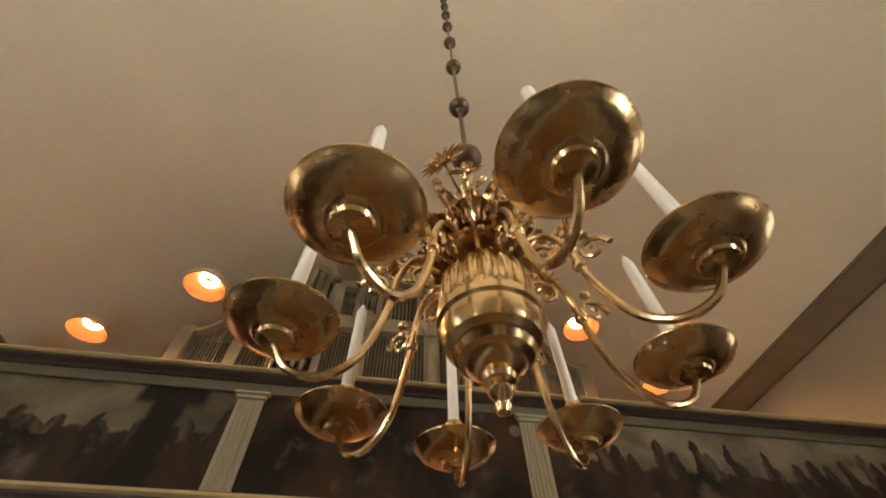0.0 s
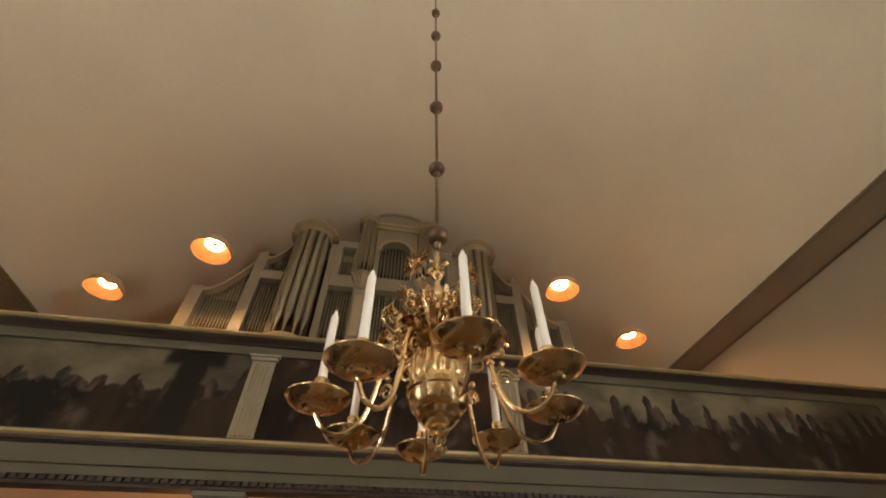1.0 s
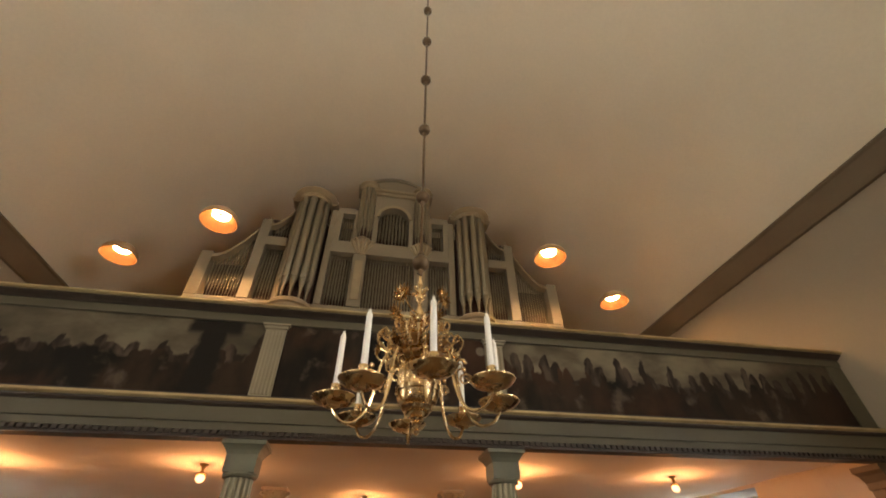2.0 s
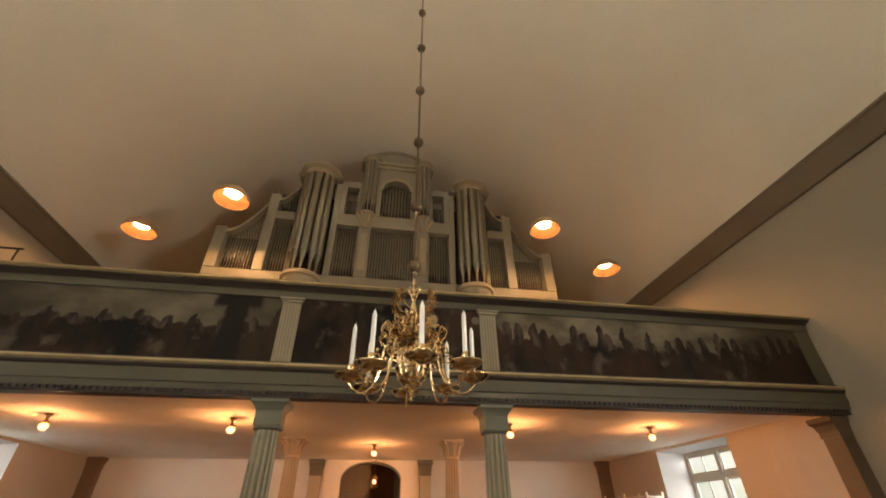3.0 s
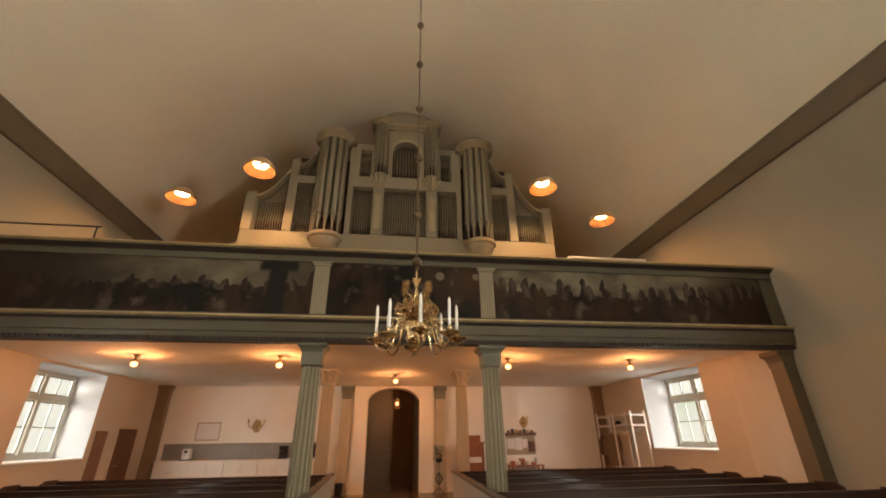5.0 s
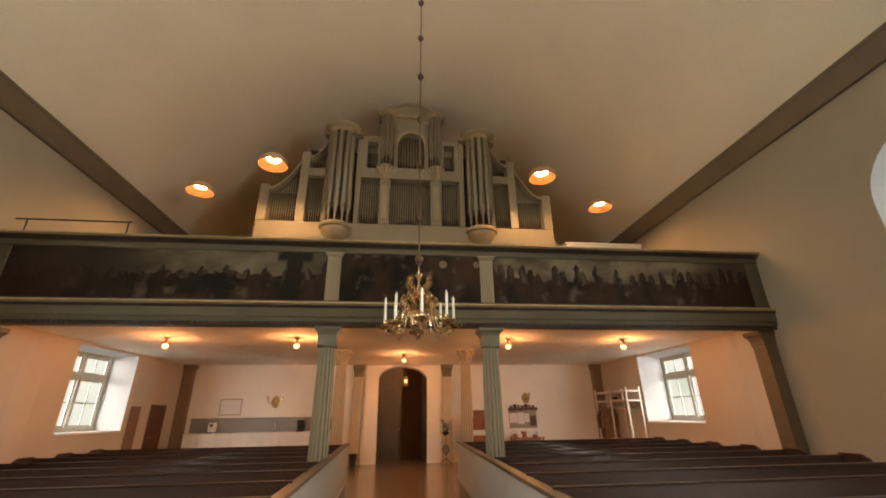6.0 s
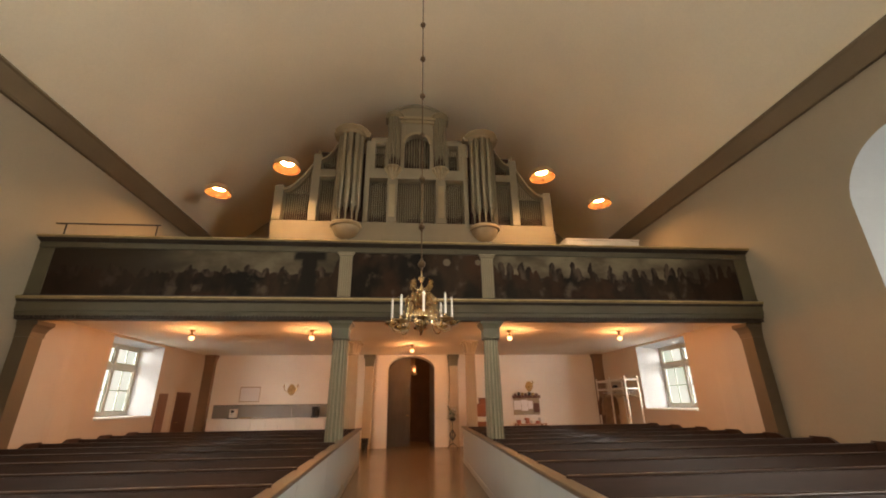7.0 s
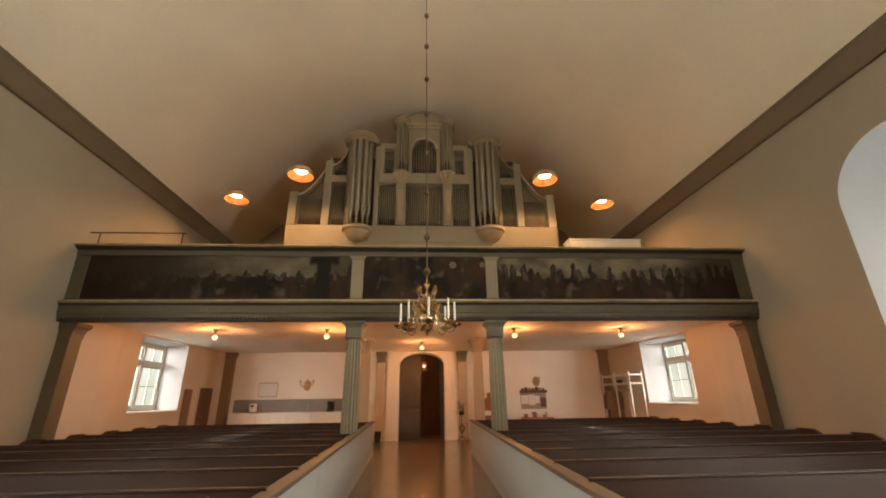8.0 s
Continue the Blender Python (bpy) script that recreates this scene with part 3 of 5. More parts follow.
# ---- columns ----
def fluted_column(x, y, r, z1, cap, label, mat=COLUMN, leafy=False, capmat=CAPITALPAINT):
    c = thing("column", label, "column", (x, y, 0), group="gallery columns")
    bm = bmesh.new()
    n = 14
    prof = []
    for k in range(n):
        for u, g in ((0.0, 1.0), (0.36, 1.0), (0.46, 0.88), (0.60, 0.82), (0.76, 0.82), (0.90, 0.88)):
            prof.append((2 * math.pi * (k + u) / n, g))
    rings = []
    for z, f in ((0.22, 1.08), (0.9, 1.07), (1.8, 1.03), (z1 - cap, 0.94)):
        rings.append([bm.verts.new((r * f * g * math.cos(a), r * f * g * math.sin(a), z)) for a, g in prof])
    for a, b in zip(rings, rings[1:]):
        for i in range(len(a)):
            j = (i + 1) % len(a)
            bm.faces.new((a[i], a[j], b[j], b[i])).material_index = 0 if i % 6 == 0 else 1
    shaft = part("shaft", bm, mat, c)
    shaft.data.materials.append(mat if leafy else FLUTESHADE)
    bm = boxes((-r * 1.4, r * 1.4, -r * 1.4, r * 1.4, 0, 0.1), bev=0.01)
    lathe(bm, [(r * 1.35, 0.1), (r * 1.4, 0.13), (r * 1.3, 0.16), (r * 1.12, 0.19), (r * 1.1, 0.22)], 28)
    part("base", bm, mat, c, smooth=True)
    z0 = z1 - cap
    bm = bmesh.new()
    if leafy:
        lathe(bm, [(r * 0.98, z0), (r * 1.08, z0 + 0.015), (r * 1.08, z0 + 0.04), (r * 0.95, z0 + 0.05), (r * 1.0, z0 + cap * 0.5), (r * 1.35, z0 + cap * 0.85), (r * 1.4, z0 + cap * 0.86)], 28)
        for k in range(8):
            a = math.pi * k / 4
            ca, sa = math.cos(a), math.sin(a)
            pts = [(q * r * ca, q * r * sa, z0 + h * cap) for q, h in ((1.0, 0.2), (1.12, 0.45), (1.3, 0.68), (1.6, 0.82), (1.75, 0.74))]
            tube(bm, smooth_curve(pts, 4), 0.03, 6)
        box(bm, -r * 1.55, r * 1.55, -r * 1.55, r * 1.55, z1 - cap * 0.14, z1, bev=0.008)
    else:
        lathe(bm, [(r * 0.96, z0), (r * 1.16, z0 + 0.01), (r * 1.2, z0 + 0.03), (r * 1.16, z0 + 0.05)], 28)
        pr = [(1.05, 0.05), (1.05, cap * 0.62), (1.2, cap * 0.74), (1.42, cap * 0.86), (1.5, cap * 0.88), (1.5, cap)]
        rings = [[bm.verts.new((r * q * sx, r * q * sy, z0 + h)) for sx, sy in ((-1, -1), (1, -1), (1, 1), (-1, 1))] for q, h in pr]
        for a, b in zip(rings, rings[1:]):
            for i in range(4):
                j = (i + 1) % 4
                bm.faces.new((a[i], a[j], b[j], b[i]))
        bm.faces.new(rings[0]), bm.faces.new(rings[-1])
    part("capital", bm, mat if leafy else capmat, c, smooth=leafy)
    return c


fluted_column(-1.46, 3.72, 0.155, 3.028, 0.36, "pale grey-green fluted wooden column carrying the gallery front")
fluted_column(1.56, 3.72, 0.155, 3.028, 0.36, "pale grey-green fluted wooden column carrying the gallery front")
fluted_column(-1.68, 7.75, 0.15, GAL_Z, 0.40, "cream fluted column with a leafy carved capital", PALECREAM, True)
fluted_column(1.74, 7.75, 0.15, GAL_Z, 0.40, "cream fluted column with a leafy carved capital", PALECREAM, True)


def wall_pilaster(x0, x1, y0, y1, z1, grow, mat, label, cap=0.3, capmat=None):
    """A flat pier against a wall; grow: how far the capital stands out (x0, x1, y0, y1)."""
    w = thing("wall_pilaster", label, "pilaster", kind="structure")
    part("shaft", boxes((x0, x1, y0, y1, 0.2, z1 - cap), bev=0.008), mat, w)
    part("base", boxes((x0 - grow[0] * 0.5, x1 + grow[1] * 0.5, y0 - grow[2] * 0.5, y1 + grow[3] * 0.5, 0, 0.198), bev=0.01), mat, w)
    bm = bmesh.new()
    rings = []
    for f, z in ((0.15, z1 - cap + 0.001), (0.15, z1 - cap * 0.7), (0.5, z1 - cap * 0.4), (1.0, z1 - cap * 0.25), (1.0, z1 - 0.002)):
        q = [f * g for g in grow]
        rings.append([bm.verts.new(p) for p in ((x0 - q[0], y0 - q[2], z), (x1 + q[1], y0 - q[2], z), (x1 + q[1], y1 + q[3], z), (x0 - q[0], y1 + q[3], z))])
    for a, b in zip(rings, rings[1:]):
        for i in range(4):
            bm.faces.new((a[i], a[(i + 1) % 4], b[(i + 1) % 4], b[i]))
    bm.faces.new(rings[0]), bm.faces.new(rings[-1])
    part("capital", bm, capmat or mat, w)
    return w


wall_pilaster(XR - 0.26, XR - 0.003, GAL_Y + 0.10, GAL_Y + 0.42, 3.03, (0.10, 0, 0.04, 0.06), PIER, "brown painted pier under the gallery end")
wall_pilaster(XL + 0.003, XL + 0.26, GAL_Y + 0.10, GAL_Y + 0.42, 3.03, (0, 0.10, 0.04, 0.06), PIER, "brown painted pier under the gallery end")
wall_pilaster(XL + 0.003, XL + 0.34, YB - 0.2, YB - 0.003, GAL_Z, (0, 0.06, 0.05, 0), CORNERPIER, "brown painted corner pier")
wall_pilaster(XR - 0.34, XR - 0.003, YB - 0.2, YB - 0.003, GAL_Z, (0.06, 0, 0.05, 0), CORNERPIER, "brown painted corner pier")
wall_pilaster(-1.66, -1.34, YB - 0.16, YB - 0.003, GAL_Z, (0.05, 0.05, 0.06, 0), PALECREAM, "cream painted pilaster with a grey capital beside the doorway", 0.42, CAPITALPAINT)
wall_pilaster(1.48, 1.80, YB - 0.16, YB - 0.003, GAL_Z, (0.05, 0.05, 0.06, 0), PALECREAM, "cream painted pilaster with a grey capital beside the doorway", 0.42, CAPITALPAINT)

# ---- doorway ----
bm = bmesh.new()
outer = [(-1.26, 0), (-1.26, 3.19), (1.40, 3.19), (1.40, 0)]
inner = [(DOOR[1], 0.0), (DOOR[1], DOOR_Z)] + [(MID + 0.865 * math.cos(math.pi * k / 16), DOOR_Z + 0.46 * math.sin(math.pi * k / 16)) for k in range(1, 16)] + [(DOOR[0], DOOR_Z), (DOOR[0], 0)]
prism(bm, [(x, YB - 0.09, z) for x, z in outer + inner], (0, 0.087, 0))
tagged(part("trim_doorway", bm, LIMEWASH), "projecting whitewashed surround of the arched doorway", "door surround", kind="structure")


def door_leaf(name, x0, x1, swing, label):
    d = thing(name, label, "door", (x0 if swing >= 0 else x1, YB + 0.30, 0), swing, kind="structure")
    w = x1 - x0
    s = 1 if swing >= 0 else -1

    def head(x):
        u = ((x0 if s > 0 else x1) + x - MID) / 0.865
        return DOOR_Z - 0.02 + 0.46 * math.sqrt(max(0, 1 - min(1, u * u)))
    xs = [s * w * k / 12 for k in range(13)]
    bm = bmesh.new()
    prism(bm, [(0, 0, 0.01), (s * w, 0, 0.01)] + [(x, 0, head(x)) for x in xs[::-1]], (0, 0.05, 0))
    part("leaf", bm, LEAFPAINT, d)
    for za, zb in ((0.2, 1.0), (1.15, 2.35)):
        xa, xb = sorted((s * 0.1, s * (w - 0.1)))
        part("panel", boxes((xa, xb, -0.018, 0.0, za, zb), bev=0.012), LEAFPAINT, d)
    xk = s * (w - 0.05)
    bm = bmesh.new()
    tube(bm, [(xk, 0, 1.05), (xk, -0.05, 1.05), (xk - s * 0.1, -0.05, 1.05)], 0.01)
    part("door_handle", bm, OLDBRASS, d, "dull brass handle")
    return d


door_leaf("door_1", DOOR[0] + 0.004, MID - 0.02, 0, "closed dark grey-green leaf of the arched double door")
door_leaf("door_2", MID + 0.02, DOOR[1] - 0.004, -82, "open dark grey-green leaf of the arched double door")
d = thing("door_3", "low red-brown wooden side door, closed", "door", kind="structure")
part("leaf", boxes((XL + 0.004, XL + 0.05, 9.70, 10.58, 0.01, 1.9), bev=0.005), BROWNDOOR, d)
part("door_frame", boxes((XL + 0.002, XL + 0.035, 9.64, 9.698, 0, 1.95), (XL + 0.002, XL + 0.035, 10.582, 10.64, 0, 1.95), (XL + 0.002, XL + 0.035, 9.698, 10.582, 1.902, 1.95)), LAMPLIT, d)
part("door_handle", tube(bmesh.new(), [(XL + 0.05, 9.82, 1.0), (XL + 0.1, 9.82, 1.0), (XL + 0.1, 9.94, 1.0)], 0.01), OLDBRASS, d)
b = thing("wooden_board", "flat brown board standing against the wall beside the window", "board")
part("board", boxes((XL + 0.004, XL + 0.04, 8.78, 9.22, 0, 1.84), bev=0.006), BOARD, b)

# ---- pews and partitions ----
RAILS = (-1.34, 1.42)
RAIL_Z, RAIL_END = 0.88, 7.4


def partition(x, s, turn):
    """Built along y through the origin; turn: the aisle widens a little towards the door."""
    p = thing("pew_partition", "long pale grey panelled pew partition with a brown wooden capping", "partition", (x, RAIL_END, 0), turn)
    far = YF + 2 - RAIL_END
    y, k = 0.0, 0
    xa, xb = sorted((0.0, s * 0.05))
    while y > far + 0.5:
        part("boarding", boxes((xa, xb, max(far, y - 1.9), y - 0.004, 0.0, RAIL_Z - 0.045), bev=0.002), PARTITION, p)
        y -= 1.9
    xf, xg = sorted((-s * 0.014, -s * 0.0005))
    part("bottom_rail", boxes((xf, xg, far, 0, 0.0, 0.11), bev=0.004), PARTITION, p)
    xa, xb = sorted((-s * 0.035, s * 0.105))
    part("capping", boxes((xa, xb, far, 0.02, RAIL_Z - 0.044, RAIL_Z), bev=0.012), PEWCAP, p, "worn brown wooden capping")


partition(RAILS[0], -1, 1.3)
partition(RAILS[1], 1, -1.9)


def pew(w, outer):
    """A pew w long from x 0; its end panel stands at the outer end."""
    p = thing("pew", "long dark brown varnished wooden pew with a straight back", "pew", group="church pews")
    part("seat", boxes((0, w, -0.44, -0.06, 0.42, 0.455), bev=0.01), PEW, p)
    bm = bmesh.new()
    prism(bm, [(0, -0.06, 0.10), (0, -0.035, 0.10), (0, 0.045, 0.885), (0, 0.02, 0.885)], (w, 0, 0))
    part("backrest", bm, PEW, p)
    part("top_rail", boxes((0, w, 0.008, 0.058, 0.886, 0.908), bev=0.008), PEW, p)
    part("front_board", boxes((0, w, -0.42, -0.39, 0.0, 0.419)), PEW, p)
    bm = bmesh.new()
    out = [(-0.46, 0), (0.09, 0), (0.09, 0.88), (0.07, 0.932), (-0.22, 0.932), (-0.32, 0.88), (-0.46, 0.70)]
    prism(bm, [(outer + 0.003 if outer else -0.053, y, z) for y, z in out], (0.05, 0, 0))
    part("end_panel", bm, PEW, p)
    return p


ROWS_Y = [6.45 - 0.92 * k for k in range(15)]
LONG = 4.95


def pew_pose(side, y):
    """Each pew reaches from its outer end to the partition, which runs a little askew."""
    if side > 0:
        x0, x1 = RAILS[1] - (RAIL_END - y) * math.tan(radians(1.9)) + 0.06, 6.25
    else:
        x0, x1 = -6.45, RAILS[0] + (RAIL_END - y) * math.tan(radians(1.3)) - 0.06
    return pose(x0, y, 0) @ Matrix.Diagonal(((x1 - x0) / LONG, 1, 1, 1))


for side, outer in ((1, LONG), (-1, 0)):
    first = pew(LONG, outer)
    first.matrix_basis = pew_pose(side, ROWS_Y[0])
    sx = first.scale.x
    for y in ROWS_Y[1:]:
        m = pew_pose(side, y)
        copy_thing(first, m @ Matrix.Diagonal((1 / sx, 1, 1, 1)))

# ---- organ ----
organ = thing("pipe_organ", "large grey-beige pipe organ with round towers and dull tin pipes", "organ", (MID, ORG_Y, GAL_Z + 0.19))
OZ = GAL_Z + 0.19


def oz(z):
    return z - OZ


part("base", boxes((-4.0, 4.0, 0.0, 1.5, 0, oz(6.26)), bev=0.01), ORGANPAINT, organ)
part("plinth", boxes((-4.12, 4.12, -0.06, 1.5, 0, oz(5.30)), bev=0.02), ORGANPAINT, organ)
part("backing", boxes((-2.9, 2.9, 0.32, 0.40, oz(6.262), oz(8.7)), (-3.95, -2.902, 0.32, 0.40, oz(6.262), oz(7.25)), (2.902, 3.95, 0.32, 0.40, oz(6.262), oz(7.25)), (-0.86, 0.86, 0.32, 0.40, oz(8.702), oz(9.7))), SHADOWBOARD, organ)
part("case_back", boxes((-3.95, 3.95, 1.4, 1.5, oz(6.262), oz(7.2)), (-2.9, 2.9, 1.4, 1.5, oz(7.202), oz(8.8)), (-0.86, 0.86, 1.4, 1.5, oz(8.802), oz(9.7))), ORGANPAINT, organ)
part("sunk_panel", boxes((-0.95, 0.95, -0.02, 0.0, oz(5.72), oz(5.86)), bev=0.008), ORGANPAINT, organ)
bm = boxes((-4.03, -2.5, -0.05, 0.0, oz(5.5), oz(5.58)), (2.5, 4.03, -0.05, 0.0, oz(5.5), oz(5.58)), bev=0.012)
part("base_moulding", bm, ORGANPAINT, organ)


def post(x0, x1, z0, z1, y0=-0.012, y1=0.30):
    for s in (1, -1):
        a, b = sorted((s * x0, s * x1))
        part("post", boxes((a, b, y0, y1, oz(z0), oz(z1)), bev=0.008), ORGANPAINT, organ)


def rail(x0, x1, z0, z1, y0=-0.03, y1=0.28):
    for s in (1, -1):
        a, b = sorted((s * x0, s * x1))
        part("rail", boxes((a, b, y0, y1, oz(z0), oz(z1)), bev=0.008), ORGANPAINT, organ)


def curve_rail(xa, za, xb, zb, thick):
    """Hollow-curved top rail between two posts."""
    n = 12
    for s in (1, -1):
        low, top = [], []
        for k in range(n + 1):
            u = k / n
            x = xa + (xb - xa) * u
            z = zb + (za - zb) * (1 - math.sin(u * math.pi / 2))
            low.append((s * x, -0.03, oz(z - thick)))
            top.append((s * x, -0.03, oz(z)))
        bm = bmesh.new()
        prism(bm, low + top[::-1], (0, 0.30, 0))
        part("curved_rail", bm, ORGANTRIM, organ)


post(3.76, 4.0, 6.262, 7.34)
post(2.80, 3.02, 6.262, 8.42)
post(2.28, 2.36, 6.262, 8.95)
post(1.38, 1.52, 6.262, 8.95)
post(0.56, 0.86, 6.262, 7.66)
post(0.86, 0.95, 7.662, 9.06)
post(1.25, 1.379, 7.662, 9.06)
post(0.38, 0.50, 8.022, 9.62)
curve_rail(3.022, 8.10, 3.758, 7.26, 0.07)
curve_rail(2.362, 8.78, 2.798, 8.28, 0.06)
rail(2.362, 2.798, 7.66, 7.90)
rail(0.862, 1.378, 7.66, 7.99)
rail(0.952, 1.248, 8.86, 9.06)
part("rail", boxes((-0.558, 0.558, -0.03, 0.28, oz(7.662), oz(8.02)), bev=0.008), ORGANPAINT, organ)
rail(0.56, 0.859, 7.662, 8.02, -0.02)
# arched middle opening and entablature
bm = bmesh.new()
inner = [(0.378 * math.cos(math.pi * k / 16), 8.88 + 0.36 * math.sin(math.pi * k / 16)) for k in range(17)]
prism(bm, [(x, -0.03, oz(z)) for x, z in [(0.379, 9.62)] + inner + [(-0.379, 9.62)]], (0, 0.25, 0))
part("arch", bm, ORGANPAINT, organ)
bm = bmesh.new()
ring_o = [(0.44 * math.cos(math.pi * k / 16), 8.88 + 0.43 * math.sin(math.pi * k / 16)) for k in range(17)]
ring_i = [(0.36 * math.cos(math.pi * k / 16), 8.88 + 0.345 * math.sin(math.pi * k / 16)) for k in range(16, -1, -1)]
prism(bm, [(x, -0.055, oz(z)) for x, z in ring_o + ring_i], (0, 0.024, 0))
part("arch_moulding", bm, ORGANTRIM, organ)
part("entablature", boxes((-0.52, 0.52, -0.08, 0.30, oz(9.622), oz(9.72)), (-0.56, 0.56, -0.13, 0.30, oz(9.722), oz(9.80)), (-0.98, 0.98, -0.02, 0.34, oz(9.802), oz(9.92)), bev=0.01), ORGANTRIM, organ)
bm = bmesh.new()
segp = [(0.96 - 0.12 * k, 9.935 + 0.42 * (1 - (1 - k / 8) ** 2)) for k in range(17)]
segq = [(0.88 - 0.11 * k, 9.93 + 0.35 * (1 - (1 - k / 8) ** 2)) for k in range(16, -1, -1)]
prism(bm, [(x, -0.04, oz(z)) for x, z in segp + segq], (0, 0.36, 0))
part("pediment", bm, ORGANPAINT, organ)
bm = bmesh.new()
prism(bm, [(x, 0.02, oz(z)) for x, z in segq[::-1]], (0, 0.25, 0))
part("tympanum", bm, ORGANPAINT, organ)
for s in (1, -1):
    bm = bmesh.new()
    tube(bm, [(s * 2.91, 0.1, oz(8.42)), (s * 2.91, 0.1, oz(8.50)), (s * 2.91, 0.1, oz(8.62))], [0.035, 0.02, 0.012])
    part("finial", bm, ORGANTRIM, organ)


def tower(cx, r, z0, z1, corbel, cap, pipes):
    """A half-round pipe tower on a turned corbel, with a moulded round cornice."""
    for s in (1, -1):
        c = (s * cx, 0.0, 0)
        bm = bmesh.new()
        lathe(bm, [(0.02, oz(z0 - corbel)), (r * 0.2, oz(z0 - corbel * 0.97)), (r * 0.16, oz(z0 - corbel * 0.88)), (r * 0.5, oz(z0 - corbel * 0.80)), (r * 0.80, oz(z0 - corbel * 0.62)), (r * 0.98, oz(z0 - corbel * 0.38)), (r * 1.02, oz(z0 - corbel * 0.25)), (r * 1.16, oz(z0 - corbel * 0.21)), (r * 1.18, oz(z0 - corbel * 0.08)), (r * 1.08, oz(z0))], 24, c)
        corb = part("tower_corbel", bm, ORGANTRIM, organ, smooth=True)
        if r < 0.25:
            for k in range(7):
                a = math.pi * k / 6
                bm = bmesh.new()
                pts = [(s * cx + q * r * math.cos(a), -q * r * math.sin(a), oz(z0 - corbel * h)) for q, h in ((0.35, 0.9), (0.75, 0.62), (1.1, 0.36), (1.38, 0.22), (1.46, 0.30))]
                tube(bm, smooth_curve(pts, 3), [0.022 + 0.020 * math.sin(math.pi * i / 12) for i in range(13)], 6)
                part("carved_leaf", bm, ORGANTRIM, corb, smooth=True)
        bm = bmesh.new()
        lathe(bm, [(r * 1.02, oz(z1)), (r * 1.04, oz(z1 + cap * 0.25)), (r * 1.10, oz(z1 + cap * 0.30)), (r * 1.10, oz(z1 + cap * 0.48)), (r * 1.28, oz(z1 + cap * 0.58)), (r * 1.42, oz(z1 + cap * 0.74)), (r * 1.42, oz(z1 + cap * 0.84)), (r * 1.15, oz(z1 + cap * 0.9)), (r * 1.08, oz(z1 + cap))], 28, c)
        part("tower_cornice", bm, ORGANTRIM, organ, smooth=True)
        for q in (-1, 1):
            bm = bmesh.new()
            xo = s * cx + q * r * 1.22
            box(bm, xo - r * 0.16, xo + r * 0.16, -0.06, 0.28, oz(z1 + cap * 0.30), oz(z1 + cap * 0.52), bev=0.006)
            box(bm, xo - r * 0.26, xo + r * 0.26, -0.10, 0.28, oz(z1 + cap * 0.521), oz(z1 + cap * 0.72), bev=0.008)
            part("cornice_return", bm, ORGANTRIM, organ)
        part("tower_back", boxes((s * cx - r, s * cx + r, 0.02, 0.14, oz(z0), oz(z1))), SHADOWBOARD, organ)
        for k in range(pipes):
            a = math.pi * (k + 0.5) / pipes
            d = r * 0.80
            organ_pipe(s * cx + d * math.cos(a), -d * math.sin(a), z0, z1 + 0.0, r * 1.18 / pipes)


for s_ in (1, -1):
    part("carved_drop", boxes((s_ * 0.71 - 0.085, s_ * 0.71 + 0.085, -0.052, -0.041, oz(6.42), oz(7.45)), bev=0.005), ORGANTRIM, organ)

PIPES = {}


def organ_pipe(x, y, z0, z1, rad, foot=None):
    """One speaking pipe: cone foot, mouth and body."""
    h = z1 - z0
    foot = foot if foot else min(0.50, h * 0.22)
    key = (round(h, 2), round(rad, 3), round(foot, 2))
    if key not in PIPES:
        bm = bmesh.new()
        lathe(bm, [(rad * 0.20, 0), (rad * 0.38, foot * 0.55), (rad * 0.92, foot), (rad, foot + 0.01), (rad, h)], 10)
        box(bm, -rad * 0.55, rad * 0.55, -rad * 1.04, -rad * 0.7, foot + 0.012, foot + 0.012 + rad * 0.9)
        bmesh.ops.recalc_face_normals(bm, faces=bm.faces)
        me = bpy.data.meshes.new("pipe")
        bm.to_mesh(me)
        bm.free()
        me.materials.append(PIPEMETAL)
        me.polygons.foreach_set("use_smooth", [True] * len(me.polygons))
        me.set_sharp_from_angle(angle=radians(38))
        PIPES[key] = me
    ob = new("pipe", PIPES[key])
    ob.parent = organ
    ob.location = (x, y, oz(z0))
    return ob


def pipe_field(x0, x1, z0, top, n, vee=0.0, foot=0.24):
    rad = abs(x1 - x0) / n / 2 * 0.66
    for k in range(n):
        u = (k + 0.5) / n
        x = x0 + (x1 - x0) * u
        organ_pipe(x, 0.16, z0, top(u), rad, foot + vee * abs(2 * u - 1))


tower(1.95, 0.37, 6.16, 8.98, 0.50, 0.23, 5)
tower(0.70, 0.19, 8.05, 9.76, 0.42, 0.18, 5)
for s in (1, -1):
    def span(a, b):
        return s * a, s * b
    pipe_field(*span(3.03, 3.75), 6.27, lambda u: 7.20 + 0.84 * (1 - math.sin(u * math.pi / 2)), 12, 0.0, 0.36)
    pipe_field(*span(2.37, 2.79), 6.27, lambda u: 7.67, 7, 0.0, 0.36)
    pipe_field(*span(2.37, 2.79), 7.91, lambda u: 8.23 + 0.48 * (1 - math.sin(u * math.pi / 2)), 7)
    pipe_field(*span(0.87, 1.37), 6.27, lambda u: 7.67, 8, 0.12)
    pipe_field(*span(0.96, 1.24), 8.0, lambda u: 8.87, 5)
pipe_field(-0.55, 0.55, 6.27, lambda u: 7.67, 17, -0.18)
pipe_field(-0.37, 0.37, 8.03, lambda u: 9.0 + 0.2 * math.sin(math.pi * u), 9, 0.1)


